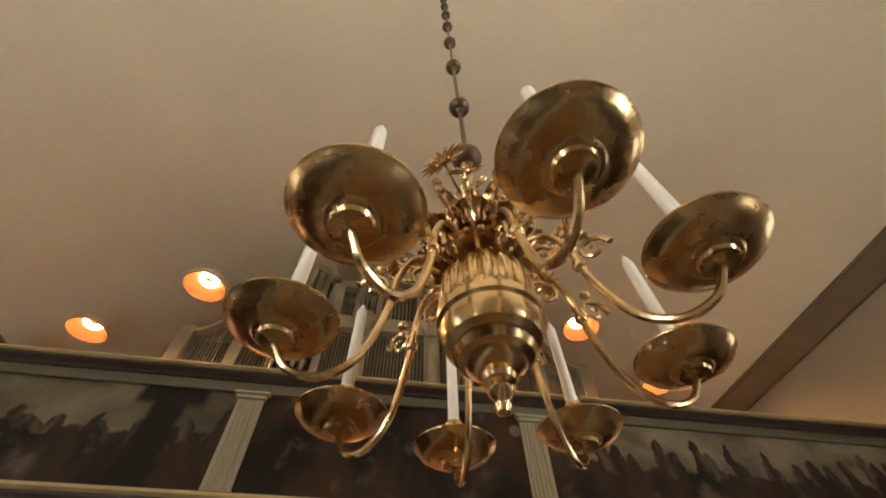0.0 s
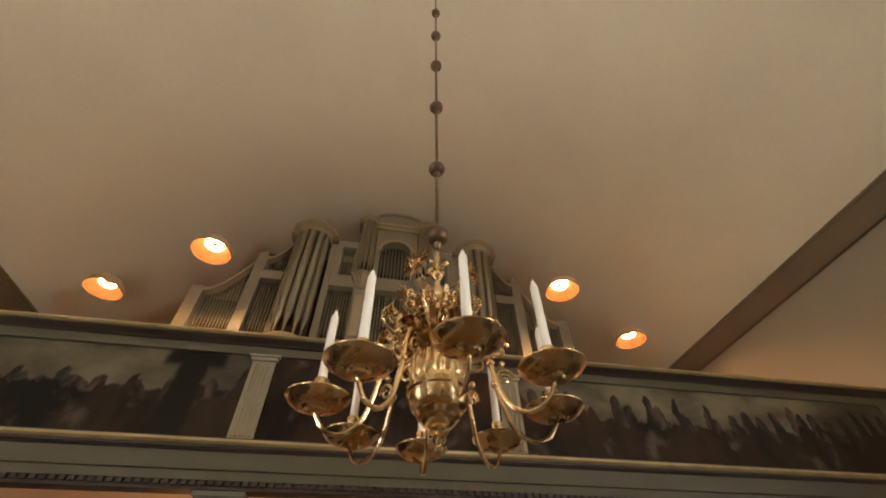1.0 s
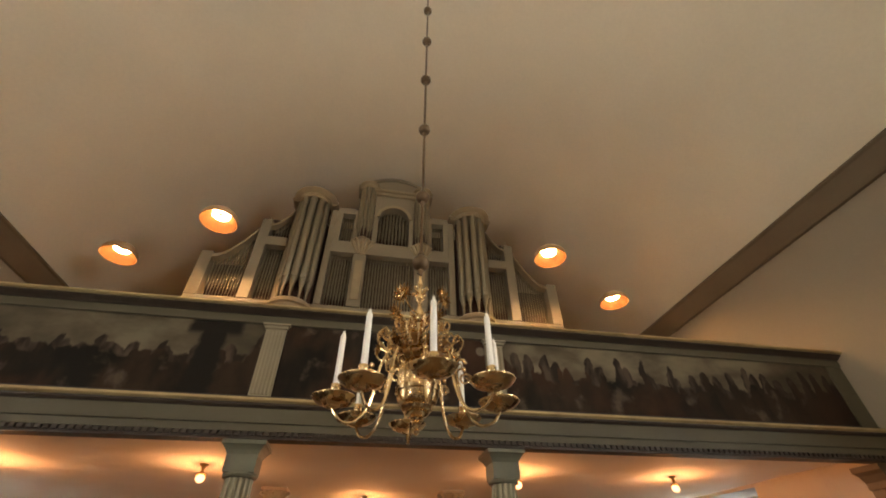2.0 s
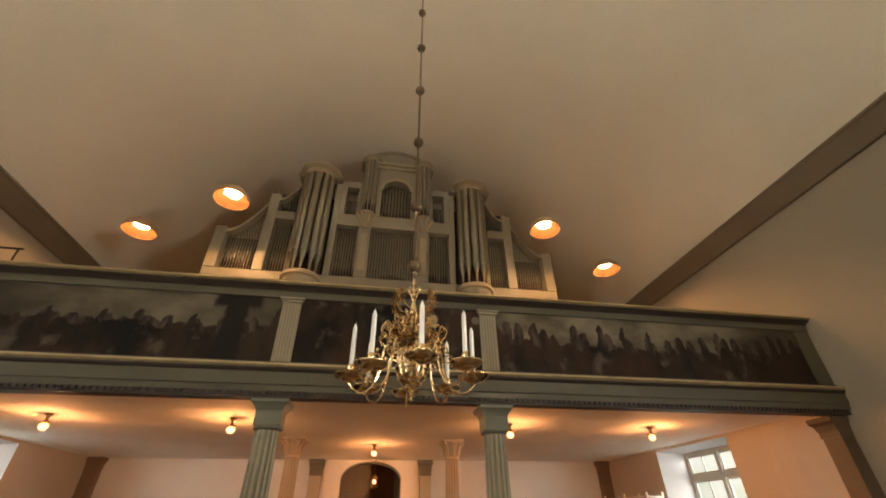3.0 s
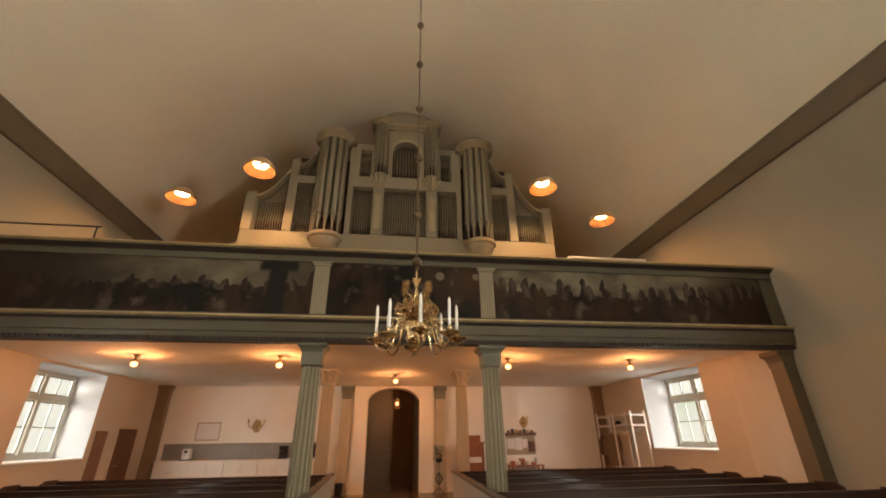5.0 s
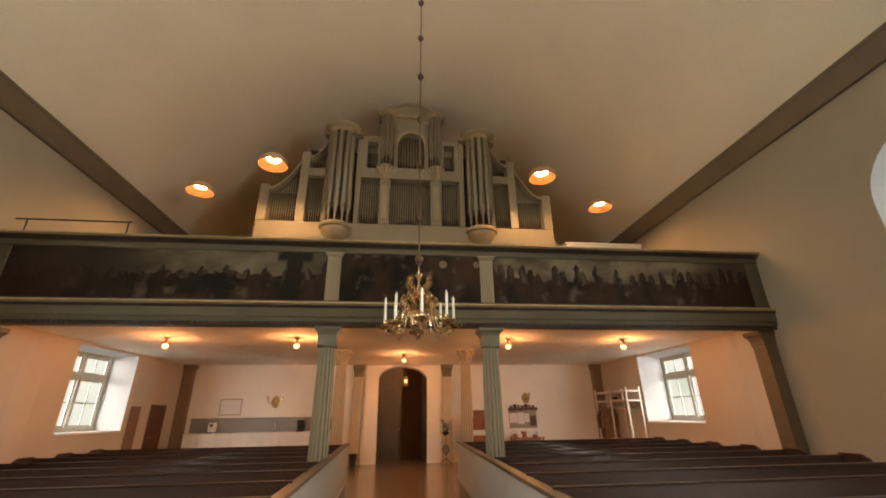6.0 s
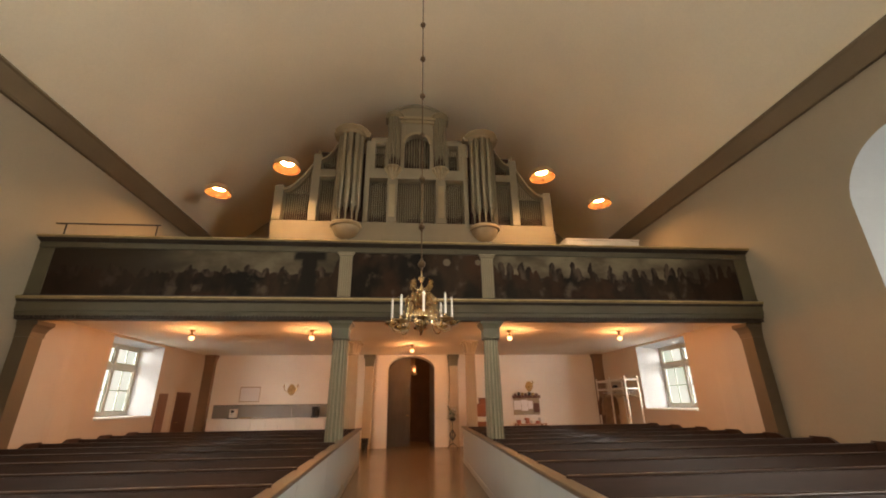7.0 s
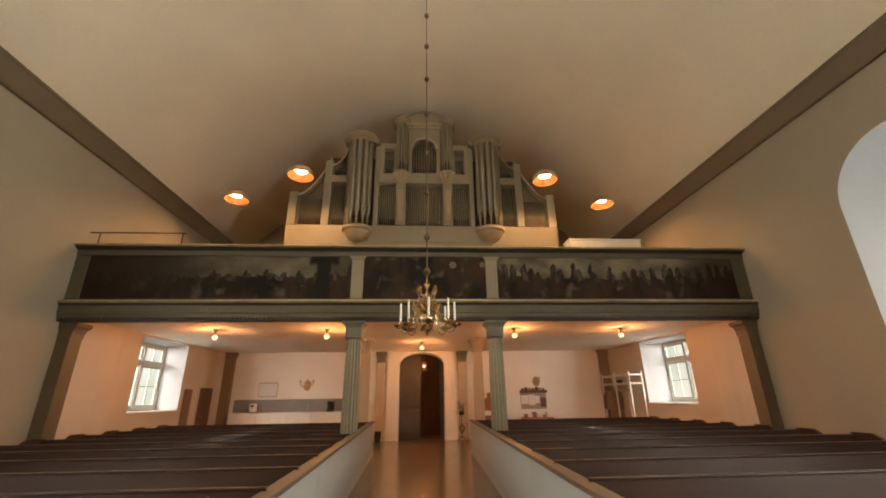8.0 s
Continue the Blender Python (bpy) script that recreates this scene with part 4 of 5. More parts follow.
# ---- pendant lamps over the gallery ----
def pendant(x, y, z):
    top = vault_z(x) - z
    p = thing("pendant_lamp", "lit shallow copper dish lamp with a warm ring tube", "lamp", (x, y, z), group="pendant lamps")
    bm = bmesh.new()
    out = [(0.34, 0.0), (0.345, 0.02), (0.325, 0.12), (0.24, 0.22), (0.08, 0.275), (0.0, 0.28)]
    inn = [(0.0, 0.27), (0.08, 0.262), (0.23, 0.21), (0.314, 0.115), (0.333, 0.001)]
    lathe(bm, out, 32, closed=False)
    part("shade", bm, LAMPBRONZE, p, "pale copper outer shade", smooth=True)
    bm = bmesh.new()
    lathe(bm, inn, 32, closed=False)
    part("reflector", bm, SHADE, p, "copper-coloured reflector", smooth=True)
    bm = bmesh.new()
    seg = 24
    tube(bm, [(0.12 * math.cos(2 * math.pi * k / seg), 0.12 * math.sin(2 * math.pi * k / seg), 0.19) for k in range(seg + 1)], 0.038, 8)
    part("ring_tube", bm, RING, p, "glowing warm ring tube", smooth=True)
    part("lamp_holder", tube(bmesh.new(), [(0, 0, 0.265), (0, 0, 0.19)], 0.035, 12), SHADE, p)
    part("cord", tube(bmesh.new(), [(0, 0, 0.28), (0, 0, top + 0.03)], 0.001, 5), VAULTING, p)


for sx in (1, -1):
    pendant(MID + sx * 3.36, 4.75, 7.16)
    pendant(MID + sx * 5.58, 6.10, 7.09)


# ---- lamps under the gallery ----
def bulb_light(x, y, z, share=1.0):
    lamp = bpy.data.lights.new("bulb_light", "POINT")
    lamp.energy, lamp.color, lamp.shadow_soft_size = BULB_W * share, (1.0, 0.41, 0.155), 0.07
    new("bulb_light", lamp).location = (x, y, z)


def ceiling_lamp(x, y, share=1.0):
    c = thing("ceiling_lamp", "lit small brass ceiling lamp with a warm glass bulb", "lamp", (x, y, GAL_Z), group="lamps under the gallery")
    bm = bmesh.new()
    lathe(bm, [(0.06, 0.001), (0.06, -0.02), (0.03, -0.04), (0.02, -0.09), (0.03, -0.11), (0.078, -0.13), (0.083, -0.14), (0.075, -0.145), (0.03, -0.135)], 20)
    part("fitting", bm, OLDBRASS, c, smooth=True)
    bm = bmesh.new()
    lathe(bm, [(0.030, -0.146), (0.055, -0.162), (0.066, -0.190), (0.060, -0.218), (0.036, -0.245), (0.0, -0.254)], 14)
    part("glass_bulb", bm, BULB, c, "glowing warm glass bulb", smooth=True).visible_shadow = False
    bulb_light(x, y, GAL_Z - 0.168, share)


for gx in (-5.28, -2.47, 2.47, 5.40):
    ceiling_lamp(gx, 5.72)
ceiling_lamp(0.03, 8.45, 0.8)
lan = thing("hanging_lantern", "lit small brass lantern hanging before the dark doorway", "lamp", (0.15, 10.75, 2.62))
part("chain", tube(bmesh.new(), [(0, 0, 0.12), (0, 0, GAL_Z - 2.62)], 0.006, 6), OLDBRASS, lan)
bm = bmesh.new()
lathe(bm, [(0.02, 0.14), (0.09, 0.07), (0.10, 0.06), (0.02, 0.07)], 12)
part("hood", bm, OLDBRASS, lan)
bm = bmesh.new()
for k in range(6):
    a = math.pi * k / 3
    tube(bm, [(0.085 * math.cos(a), 0.085 * math.sin(a), 0.06), (0.085 * math.cos(a), 0.085 * math.sin(a), -0.13)], 0.006, 5)
lathe(bm, [(0.092, -0.13), (0.092, -0.15), (0.05, -0.19), (0.0, -0.2)], 12)
part("cage", bm, OLDBRASS, lan)
part("glass_bulb", ball(bmesh.new(), 0.055, (0, 0, -0.03), 10, 8), BULB, lan, "glowing warm glass bulb").visible_shadow = False
bulb_light(0.15, 10.75, 2.59, 0.38)

# ---- chandelier ----
ch = thing("chandelier", "polished brass eight-armed chandelier with scrolls, hanging on a beaded rod", "chandelier")
def lift(z):
    """Sets the heights of the turned body; the top stays where it is."""
    return z + 0.025 * min(1, max(0, (2.985 - z) / 0.4))


bm = bmesh.new()
low = [(0.0, 2.190), (0.012, 2.196), (0.016, 2.206), (0.010, 2.214), (0.021, 2.222), (0.025, 2.230), (0.017, 2.238), (0.030, 2.244), (0.034, 2.252), (0.028, 2.258), (0.050, 2.264), (0.058, 2.272), (0.054, 2.279), (0.072, 2.285), (0.080, 2.297), (0.077, 2.305), (0.094, 2.312), (0.102, 2.330), (0.103, 2.352), (0.110, 2.357), (0.111, 2.372), (0.102, 2.377), (0.098, 2.40), (0.09, 2.42), (0.07, 2.445), (0.05, 2.46)]
high = [(0.046, 2.48), (0.058, 2.49), (0.055, 2.505), (0.032, 2.515), (0.026, 2.56), (0.036, 2.60), (0.042, 2.625), (0.030, 2.65), (0.018, 2.67), (0.015, 2.69), (0.024, 2.70), (0.030, 2.725), (0.022, 2.755), (0.011, 2.785), (0.013, 2.81), (0.024, 2.822), (0.026, 2.838), (0.012, 2.86), (0.008, 2.90), (0.015, 2.915), (0.012, 2.935), (0.007, 2.95), (0.008, 2.97), (0.0, 2.985)]
lathe(bm, [(r * 0.84, lift(z)) for r, z in low + high], 36)
part("turned_body", bm, BRASS, ch, smooth=True)
bm = bmesh.new()
rings = []
LOBES = 16
for r, z in ((0.050, 2.512), (0.074, 2.505), (0.083, 2.485), (0.0855, 2.455), (0.085, 2.425), (0.080, 2.408)):
    ring = []
    for k in range(LOBES * 8):
        q = r * (0.94 + 0.09 * abs(math.sin(math.pi * k / 8)) ** 0.6)
        ring.append(bm.verts.new((q * math.cos(2 * math.pi * k / (LOBES * 8)), q * math.sin(2 * math.pi * k / (LOBES * 8)), z)))
    rings.append(ring)
for p, q in zip(rings, rings[1:]):
    for k in range(LOBES * 8):
        bm.faces.new((p[k], p[(k + 1) % (LOBES * 8)], q[(k + 1) % (LOBES * 8)], q[k]))
part("fluted_cup", bm, BRASS, ch, "lobed polished brass cup", smooth=True)
bm = bmesh.new()
lathe(bm, [(0.030, 2.528), (0.070, 2.522), (0.094, 2.528), (0.098, 2.534), (0.094, 2.540), (0.060, 2.536), (0.030, 2.545)], 36)
for k in range(24):
    a = 2 * math.pi * k / 24
    ball(bm, 0.0085, (0.098 * math.cos(a), 0.098 * math.sin(a), 2.534), 8, 5)
part("collar", bm, CUPBRASS, ch, "dark copper-toned collar with a beaded rim", smooth=True)
RADIUS, PAN_Z, ARM0 = 0.341, 2.335, -89.0


def arm(angle):
    ca, sa = math.cos(radians(angle)), math.sin(radians(angle))
    lean = 0.034 * ca - 0.008 * sa      # the ring hangs a little out of level

    # the arms are bent a little by age, one more than the others
    worn = abs((angle - ARM0 + 45 + 180) % 360 - 180) < 5
    bend = (0.008 + 0.008 * max(0, ca), 0.008 + 0.012 * max(0, -sa) + (0.012 if worn else 0), -0.010 if worn else 0.0)

    def at(r, z, off=0.0):
        f = (r / RADIUS) ** 2
        return (r * ca - off * sa + f * bend[0], r * sa + off * ca + f * bend[1], z + 0.025 + r * r * lean / RADIUS + f * bend[2])
    bm = bmesh.new()
    pts = smooth_curve([at(0.045, 2.485), at(0.085, 2.52), at(0.135, 2.515), at(0.165, 2.455), at(0.178, 2.37), at(0.21, 2.275), at(0.258, 2.235), at(0.308, 2.245), at(0.335, 2.280), at(RADIUS, PAN_Z - 0.040)], 6)
    n = len(pts)
    tube(bm, pts, [0.0050 + 0.0018 * math.sin(math.pi * i / n) for i in range(n)], 8)
    a = part("arm", bm, BRASS, ch, smooth=True)
    # small scrolls and a knop on the arm
    bm = bmesh.new()
    curl = [at(0.176 + 0.03 * (1 - q / 14) * math.cos(q * 0.75) + 0.028, 2.425 + 0.03 * (1 - q / 14) * math.sin(q * 0.75)) for q in range(13)]
    tube(bm, curl, [0.006 - 0.0003 * q for q in range(13)], 6)
    curl = [at(0.115 + 0.034 * (1 - q / 14) * math.cos(2.5 - q * 0.75), 2.46 + 0.034 * (1 - q / 14) * math.sin(2.5 - q * 0.75)) for q in range(13)]
    tube(bm, curl, [0.006 - 0.0003 * q for q in range(13)], 6)
    ball(bm, 0.0125, at(0.172, 2.40), 10, 6)
    ball(bm, 0.011, at(0.2, 2.47), 8, 6)
    part("scroll", bm, BRASS, a, smooth=True)
    c = (RADIUS * ca + bend[0], RADIUS * sa + bend[1], RADIUS * lean + bend[2])
    bm = bmesh.new()
    pan = [(0.010, -0.020), (0.018, -0.016), (0.026, -0.016), (0.029, -0.010), (0.034, -0.009), (0.038, -0.005), (0.050, -0.004), (0.066, 0.002), (0.077, 0.010), (0.083, 0.019), (0.087, 0.022), (0.0875, 0.025), (0.085, 0.027), (0.079, 0.022), (0.06, 0.008), (0.02, 0.004)]
    lathe(bm, [(r * 1.01, PAN_Z + z) for r, z in pan], 40, c)
    part("drip_pan", bm, PANBRASS, a, smooth=True)
    bm = bmesh.new()
    lathe(bm, [(0.016, PAN_Z + 0.004), (0.020, PAN_Z + 0.012), (0.013, PAN_Z + 0.022), (0.012, PAN_Z + 0.034), (0.019, PAN_Z + 0.044), (0.0205, PAN_Z + 0.074), (0.018, PAN_Z + 0.078), (0.010, PAN_Z + 0.076)], 20, c)
    part("candle_socket", bm, BRASS, a, smooth=True)
    cd = thing("candle", "white tapered candle, unlit, in a brass socket", "candle", (c[0], c[1], c[2] + PAN_Z + 0.070), group="chandelier candles")
    bm = bmesh.new()
    lathe(bm, [(0.0130, 0.0), (0.0130, 0.008), (0.0122, 0.217), (0.0118, 0.222), (0.0070, 0.234), (0.0045, 0.245), (0.0, 0.246)], 16)
    part("wax", bm, WAX, cd, smooth=True)
    part("wick", tube(bmesh.new(), [(0, 0, 0.243), (0.001, 0, 0.257)], 0.0022, 6), WICK, cd)


def scroll_bracket(angle, r0, z0, size, beaded=False):
    """Thin ornamental S scroll with a narrow leaf, standing out from the shaft."""
    ca, sa = math.cos(radians(angle)), math.sin(radians(angle))

    def at(r, z, off=0.0):
        return (r * ca - off * sa, r * sa + off * ca, z)
    bm = bmesh.new()
    path = [at(r0 + size * u, z0 + size * v) for u, v in ((0, 0), (0.35, -0.18), (0.75, 0.05), (0.85, 0.45), (0.55, 0.68), (0.35, 0.48), (0.5, 0.32))]
    pts = smooth_curve(path, 5)
    tube(bm, pts, [0.0052 * (1 - 0.5 * i / len(pts)) for i in range(len(pts))], 6)
    path = [at(r0 + size * u, z0 + size * v) for u, v in ((0.75, 0.05), (1.1, 0.2), (1.25, 0.55), (1.05, 0.8), (0.92, 0.62))]
    pts = smooth_curve(path, 5)
    tube(bm, pts, [0.0042 * (1 - 0.5 * i / len(pts)) for i in range(len(pts))], 6)
    ball(bm, 0.008, at(r0 + size * 0.92, z0 + size * 0.62), 8, 6)
    ball(bm, 0.008, at(r0 + size * 0.5, z0 + size * 0.32), 8, 6)
    b = part("scroll_bracket", bm, BRASS, ch, smooth=True)
    if beaded:
        bm = bmesh.new()
        for p in pts[2::2]:
            ball(bm, 0.0058, p, 6, 4)
        part("beading", bm, BRASS, b, smooth=True)
    bm = bmesh.new()
    n = 6
    rows = []
    for i in range(n + 1):
        u = i / n
        w = 0.15 * size * math.sin(math.pi * min(1, 0.12 + u * 0.88)) * (1 + 0.3 * (i % 2))
        rr, zz = r0 + size * (0.1 + 0.9 * u - 0.35 * u * u), z0 + size * (0.12 + 0.75 * u)
        rows.append([bm.verts.new(at(rr + 0.10 * size * abs(v), zz, v * w)) for v in (-1, -0.5, 0, 0.5, 1)])
    for a, c in zip(rows, rows[1:]):
        for k in range(4):
            bm.faces.new((a[k], a[k + 1], c[k + 1], c[k]))
    bmesh.ops.solidify(bm, geom=list(bm.faces), thickness=0.002)
    part("leaf", bm, BRASS, b, smooth=True)


def rosette(angle, r, z, size, petals=9, tilt=0.25):
    """A small cupped flower with pointed petals on a thin stem."""
    ca, sa = math.cos(radians(angle)), math.sin(radians(angle))
    side, out = Vector((-sa, ca, 0)), Vector((ca, sa, tilt)).normalized()
    up = out.cross(side) * -1
    c = Vector((r * ca, r * sa, z))
    n = petals * 4
    bm = bmesh.new()
    rings = []
    for u, h in ((0.05, 0.30), (0.22, 0.26), (0.30, 0.08), (0.55, 0.12), (0.80, 0.22), (1.0, 0.30)):
        ring = []
        for k in range(n):
            a = 2 * math.pi * k / n
            q = u * (1 + 0.45 * u * math.cos(petals * a))
            ring.append(bm.verts.new(c + size * (q * (math.cos(a) * side + math.sin(a) * up) + h * out)))
        rings.append(ring)
    for a, b in zip(rings, rings[1:]):
        for k in range(n):
            bm.faces.new((a[k], a[(k + 1) % n], b[(k + 1) % n], b[k]))
    bm.faces.new(rings[0])
    bmesh.ops.solidify(bm, geom=list(bm.faces), thickness=0.0015)
    ro = part("rosette", bm, BRASS, ch, smooth=True)
    part("stem", tube(bmesh.new(), smooth_curve([(0.010 * ca, 0.010 * sa, z - 0.05), (r * 0.6 * ca, r * 0.6 * sa, z - 0.04), tuple(c)], 4), 0.0034, 6), BRASS, ro, smooth=True)


def tulip_cup(angle, r, z, size):
    """A ribbed copper-toned cup on a short bent stem, leaning outwards."""
    ca, sa = math.cos(radians(angle)), math.sin(radians(angle))
    lean = Matrix.Translation((r * ca, r * sa, z)) @ Matrix.Rotation(radians(angle), 4, "Z") @ Matrix.Rotation(radians(28), 4, "Y")
    bm = bmesh.new()
    rings = []
    for q, h in ((0.18, 0.0), (0.34, 0.10), (0.36, 0.45), (0.42, 0.75), (0.58, 0.98), (0.60, 1.0), (0.54, 0.96), (0.34, 0.6)):
        rings.append([bm.verts.new(lean @ Vector((size * q * (1 + 0.05 * (k % 2)) * math.cos(math.pi * k / 12), size * q * (1 + 0.05 * (k % 2)) * math.sin(math.pi * k / 12), size * h))) for k in range(24)])
    for a, b in zip(rings, rings[1:]):
        for k in range(24):
            bm.faces.new((a[k], a[(k + 1) % 24], b[(k + 1) % 24], b[k]))
    bm.faces.new(rings[0])
    cup = part("tulip_cup", bm, CUPBRASS, ch, "copper-toned ribbed cup", smooth=True)
    part("stem", tube(bmesh.new(), smooth_curve([(0.022 * ca, 0.022 * sa, z - 0.02), (r * 0.7 * ca, r * 0.7 * sa, z - 0.025), (r * ca, r * sa, z + 0.004)], 4), 0.004, 6), BRASS, cup, smooth=True)


for k in range(8):
    arm(ARM0 + 45 * k)
for k in range(8):
    scroll_bracket(ARM0 + 22.5 + 45 * k, 0.045, 2.525, 0.125, True)
    scroll_bracket(ARM0 + 45 * k, 0.040, 2.550, 0.070)
    scroll_bracket(ARM0 + 45 * k, 0.060, 2.600, 0.085, True)
    tulip_cup(ARM0 + 22.5 + 45 * k, 0.085, 2.560, 0.052)
    rosette(ARM0 + 22.5 + 45 * k, 0.180, 2.600, 0.028)
for k in range(6):
    scroll_bracket(ARM0 + 30 + 60 * k, 0.022, 2.660, 0.072)
for k in range(4):
    rosette(ARM0 + 45 + 90 * k, 0.125, 2.800, 0.046, 14, 0.0)
for k in range(4):
    scroll_bracket(ARM0 + 45 + 90 * k, 0.010, 2.870, 0.030)
bm = bmesh.new()
tube(bm, [(0, 0, 2.98), (0, 0, vault_z(0) + 0.03)], 0.0085, 8)
part("hanging_rod", bm, DULLBALL, ch, "bronze-brown hanging rod")
z = 3.06
first = True
while z < vault_z(0) - 0.3:
    bm = bmesh.new()
    r = 0.046 if first else 0.041
    ball(bm, r, (0, 0, z), 20, 12)
    lathe(bm, [(0.010, z - r - 0.03), (0.018, z - r - 0.005), (0.010, z - r + 0.004)], 12)
    lathe(bm, [(0.010, z + r - 0.004), (0.018, z + r + 0.005), (0.010, z + r + 0.03)], 12)
    part("ball", bm, DULLBALL, ch, "bronze-brown ball", smooth=True)
    z += 0.49 if first else 0.675
    first = False

part("hook", tube(bmesh.new(), [(0.014 * math.sin(k * 0.5), 0, 3.035 - 0.005 * k) for k in range(10)], 0.0055, 8), BLACK, ch, "dark iron hook", smooth=True)

# ---- shallow wall strips under the gallery ----
for nm, x, side, y in (("trim_strip_east", XR, -1, 4.95), ("trim_strip_west", XL, 1, 5.25)):
    bm = bmesh.new()
    prism(bm, [(x + side * d, y + w, 0) for d, w in ((-0.01, -0.34), (0.001, -0.34), (0.024, -0.2), (0.024, 0.2), (0.001, 0.34), (-0.01, 0.34))], (0, 0, GAL_Z - 0.003))
    tagged(part(nm, bm, LAMPLIT), "shallow plaster pilaster strip on the side wall", "pilaster", kind="structure")

# ---- coffee counter against the end wall ----
CX0, CX1, CY = -6.78, -1.98, YB - 0.62
TOP = 1.05                                # serving height
n_units = 5
uw = (CX1 - CX0) / n_units
for k in range(n_units):
    u = thing("counter_unit", "plain white base cabinet under the coffee counter", "cabinet", (CX0 + uw * k, CY, 0), group="counter cabinets")
    part("body", boxes((0.003, uw - 0.003, 0.02, 0.6, 0.08, TOP - 0.042)), WHITEPAINT, u)
    for q in range(2):
        xa = 0.006 + q * (uw / 2 - 0.002)
        dr = part("cabinet_door", boxes((xa, xa + uw / 2 - 0.008, 0.0, 0.018, 0.10, TOP - 0.047), bev=0.003), WHITEPAINT, u)
        xh = xa + (uw / 2 - 0.06 if q == 0 else 0.04)
        part("handle", tube(bmesh.new(), [(xh, 0, 0.70), (xh, -0.02, 0.71), (xh, -0.02, 0.79), (xh, 0, 0.80)], 0.005, 6), STEEL, dr)
wt = thing("worktop", "long white worktop of the coffee counter", "worktop")
part("top", boxes((CX0 - 0.01, CX1 + 0.01, CY - 0.02, YB - 0.002, TOP - 0.04, TOP), bev=0.006), WHITEPAINT, wt)
sp = thing("splashback", "grey splashback panel behind the coffee counter", "panel")
part("panel", boxes((CX0 - 0.1, CX1, YB - 0.03, YB - 0.002, TOP + 0.002, 1.47), bev=0.004), DADO, sp)
part("edge_strip", boxes((CX0 - 0.1, CX1, YB - 0.034, YB - 0.002, 1.472, 1.49)), DARKLINE, sp)

dv = thing("water_dispenser", "white countertop appliance with a dark display", "appliance", (-6.05, CY + 0.28, TOP))
part("body", boxes((-0.10, 0.10, -0.11, 0.13, 0.03, 0.31), bev=0.015), WHITEPAINT, dv)
part("foot", boxes((-0.12, 0.12, -0.17, 0.14, 0.0, 0.028), bev=0.006), BLACK, dv)
part("display", boxes((-0.05, 0.05, -0.116, -0.111, 0.2, 0.27)), BLACK, dv)
part("spout", tube(bmesh.new(), [(0, -0.11, 0.16), (0, -0.15, 0.16), (0, -0.155, 0.13)], 0.012, 8), STEEL, dv)
cm = thing("coffee_maker", "black coffee maker on the counter", "coffee maker", (-3.28, CY + 0.28, TOP))
part("base", boxes((-0.12, 0.12, -0.15, 0.13, 0, 0.05), bev=0.01), BLACK, cm)
part("tower", boxes((-0.12, 0.12, 0.03, 0.13, 0.05, 0.36), bev=0.012), BLACK, cm)
part("filter_head", boxes((-0.11, 0.11, -0.14, 0.03, 0.26, 0.36), bev=0.015), BLACK, cm)
part("jug", lathe(bmesh.new(), [(0.06, 0.055), (0.085, 0.09), (0.08, 0.16), (0.055, 0.21), (0.06, 0.225)], 18, (0, -0.06, 0)), BLACK, cm, smooth=True)
mw = thing("microwave_oven", "dark grey small oven on the counter", "oven", (-2.22, CY + 0.3, TOP))
part("body", boxes((-0.20, 0.20, -0.16, 0.16, 0.01, 0.40), bev=0.01), DADO, mw)
part("oven_door", boxes((-0.19, 0.09, -0.172, -0.161, 0.03, 0.38), bev=0.004), BLACK, mw)
part("control_panel", boxes((0.10, 0.19, -0.170, -0.161, 0.03, 0.38), bev=0.004), STEEL, mw)
tp = thing("tap", "slim steel tap on the counter", "tap", (-4.14, CY + 0.45, TOP))
part("spout", tube(bmesh.new(), smooth_curve([(0, 0, 0.0), (0, 0, 0.2), (0, -0.05, 0.27), (0, -0.11, 0.22)], 5), 0.011, 8), STEEL, tp, smooth=True)
part("lever", tube(bmesh.new(), [(0.012, 0, 0.06), (0.06, -0.02, 0.09)], 0.006, 6), STEEL, tp)
cu = thing("tray", "small dark serving tray on the counter", "tray", (-5.6, CY + 0.22, TOP))
part("plate", boxes((-0.16, 0.16, -0.11, 0.11, 0, 0.015), bev=0.005), OLDBRASS, cu)
part("rim", boxes((-0.17, 0.17, -0.12, -0.11, 0, 0.03), (-0.17, 0.17, 0.11, 0.12, 0, 0.03), (-0.17, -0.16, -0.11, 0.11, 0, 0.03), (0.16, 0.17, -0.11, 0.11, 0, 0.03)), OLDBRASS, cu)

pf = thing("picture_frame", "pale picture in a thin light wooden frame on the wall", "picture", (-5.70, YB - 0.002, 1.84))
part("frame", boxes((-0.35, -0.33, -0.025, 0, -0.26, 0.26), (0.33, 0.35, -0.025, 0, -0.26, 0.26), (-0.33, 0.33, -0.025, 0, -0.26, -0.23), (-0.33, 0.33, -0.025, 0, 0.23, 0.26), bev=0.003), PALEWOOD, pf)
part("picture", boxes((-0.329, 0.329, -0.012, 0, -0.229, 0.229)), PAPER, pf)


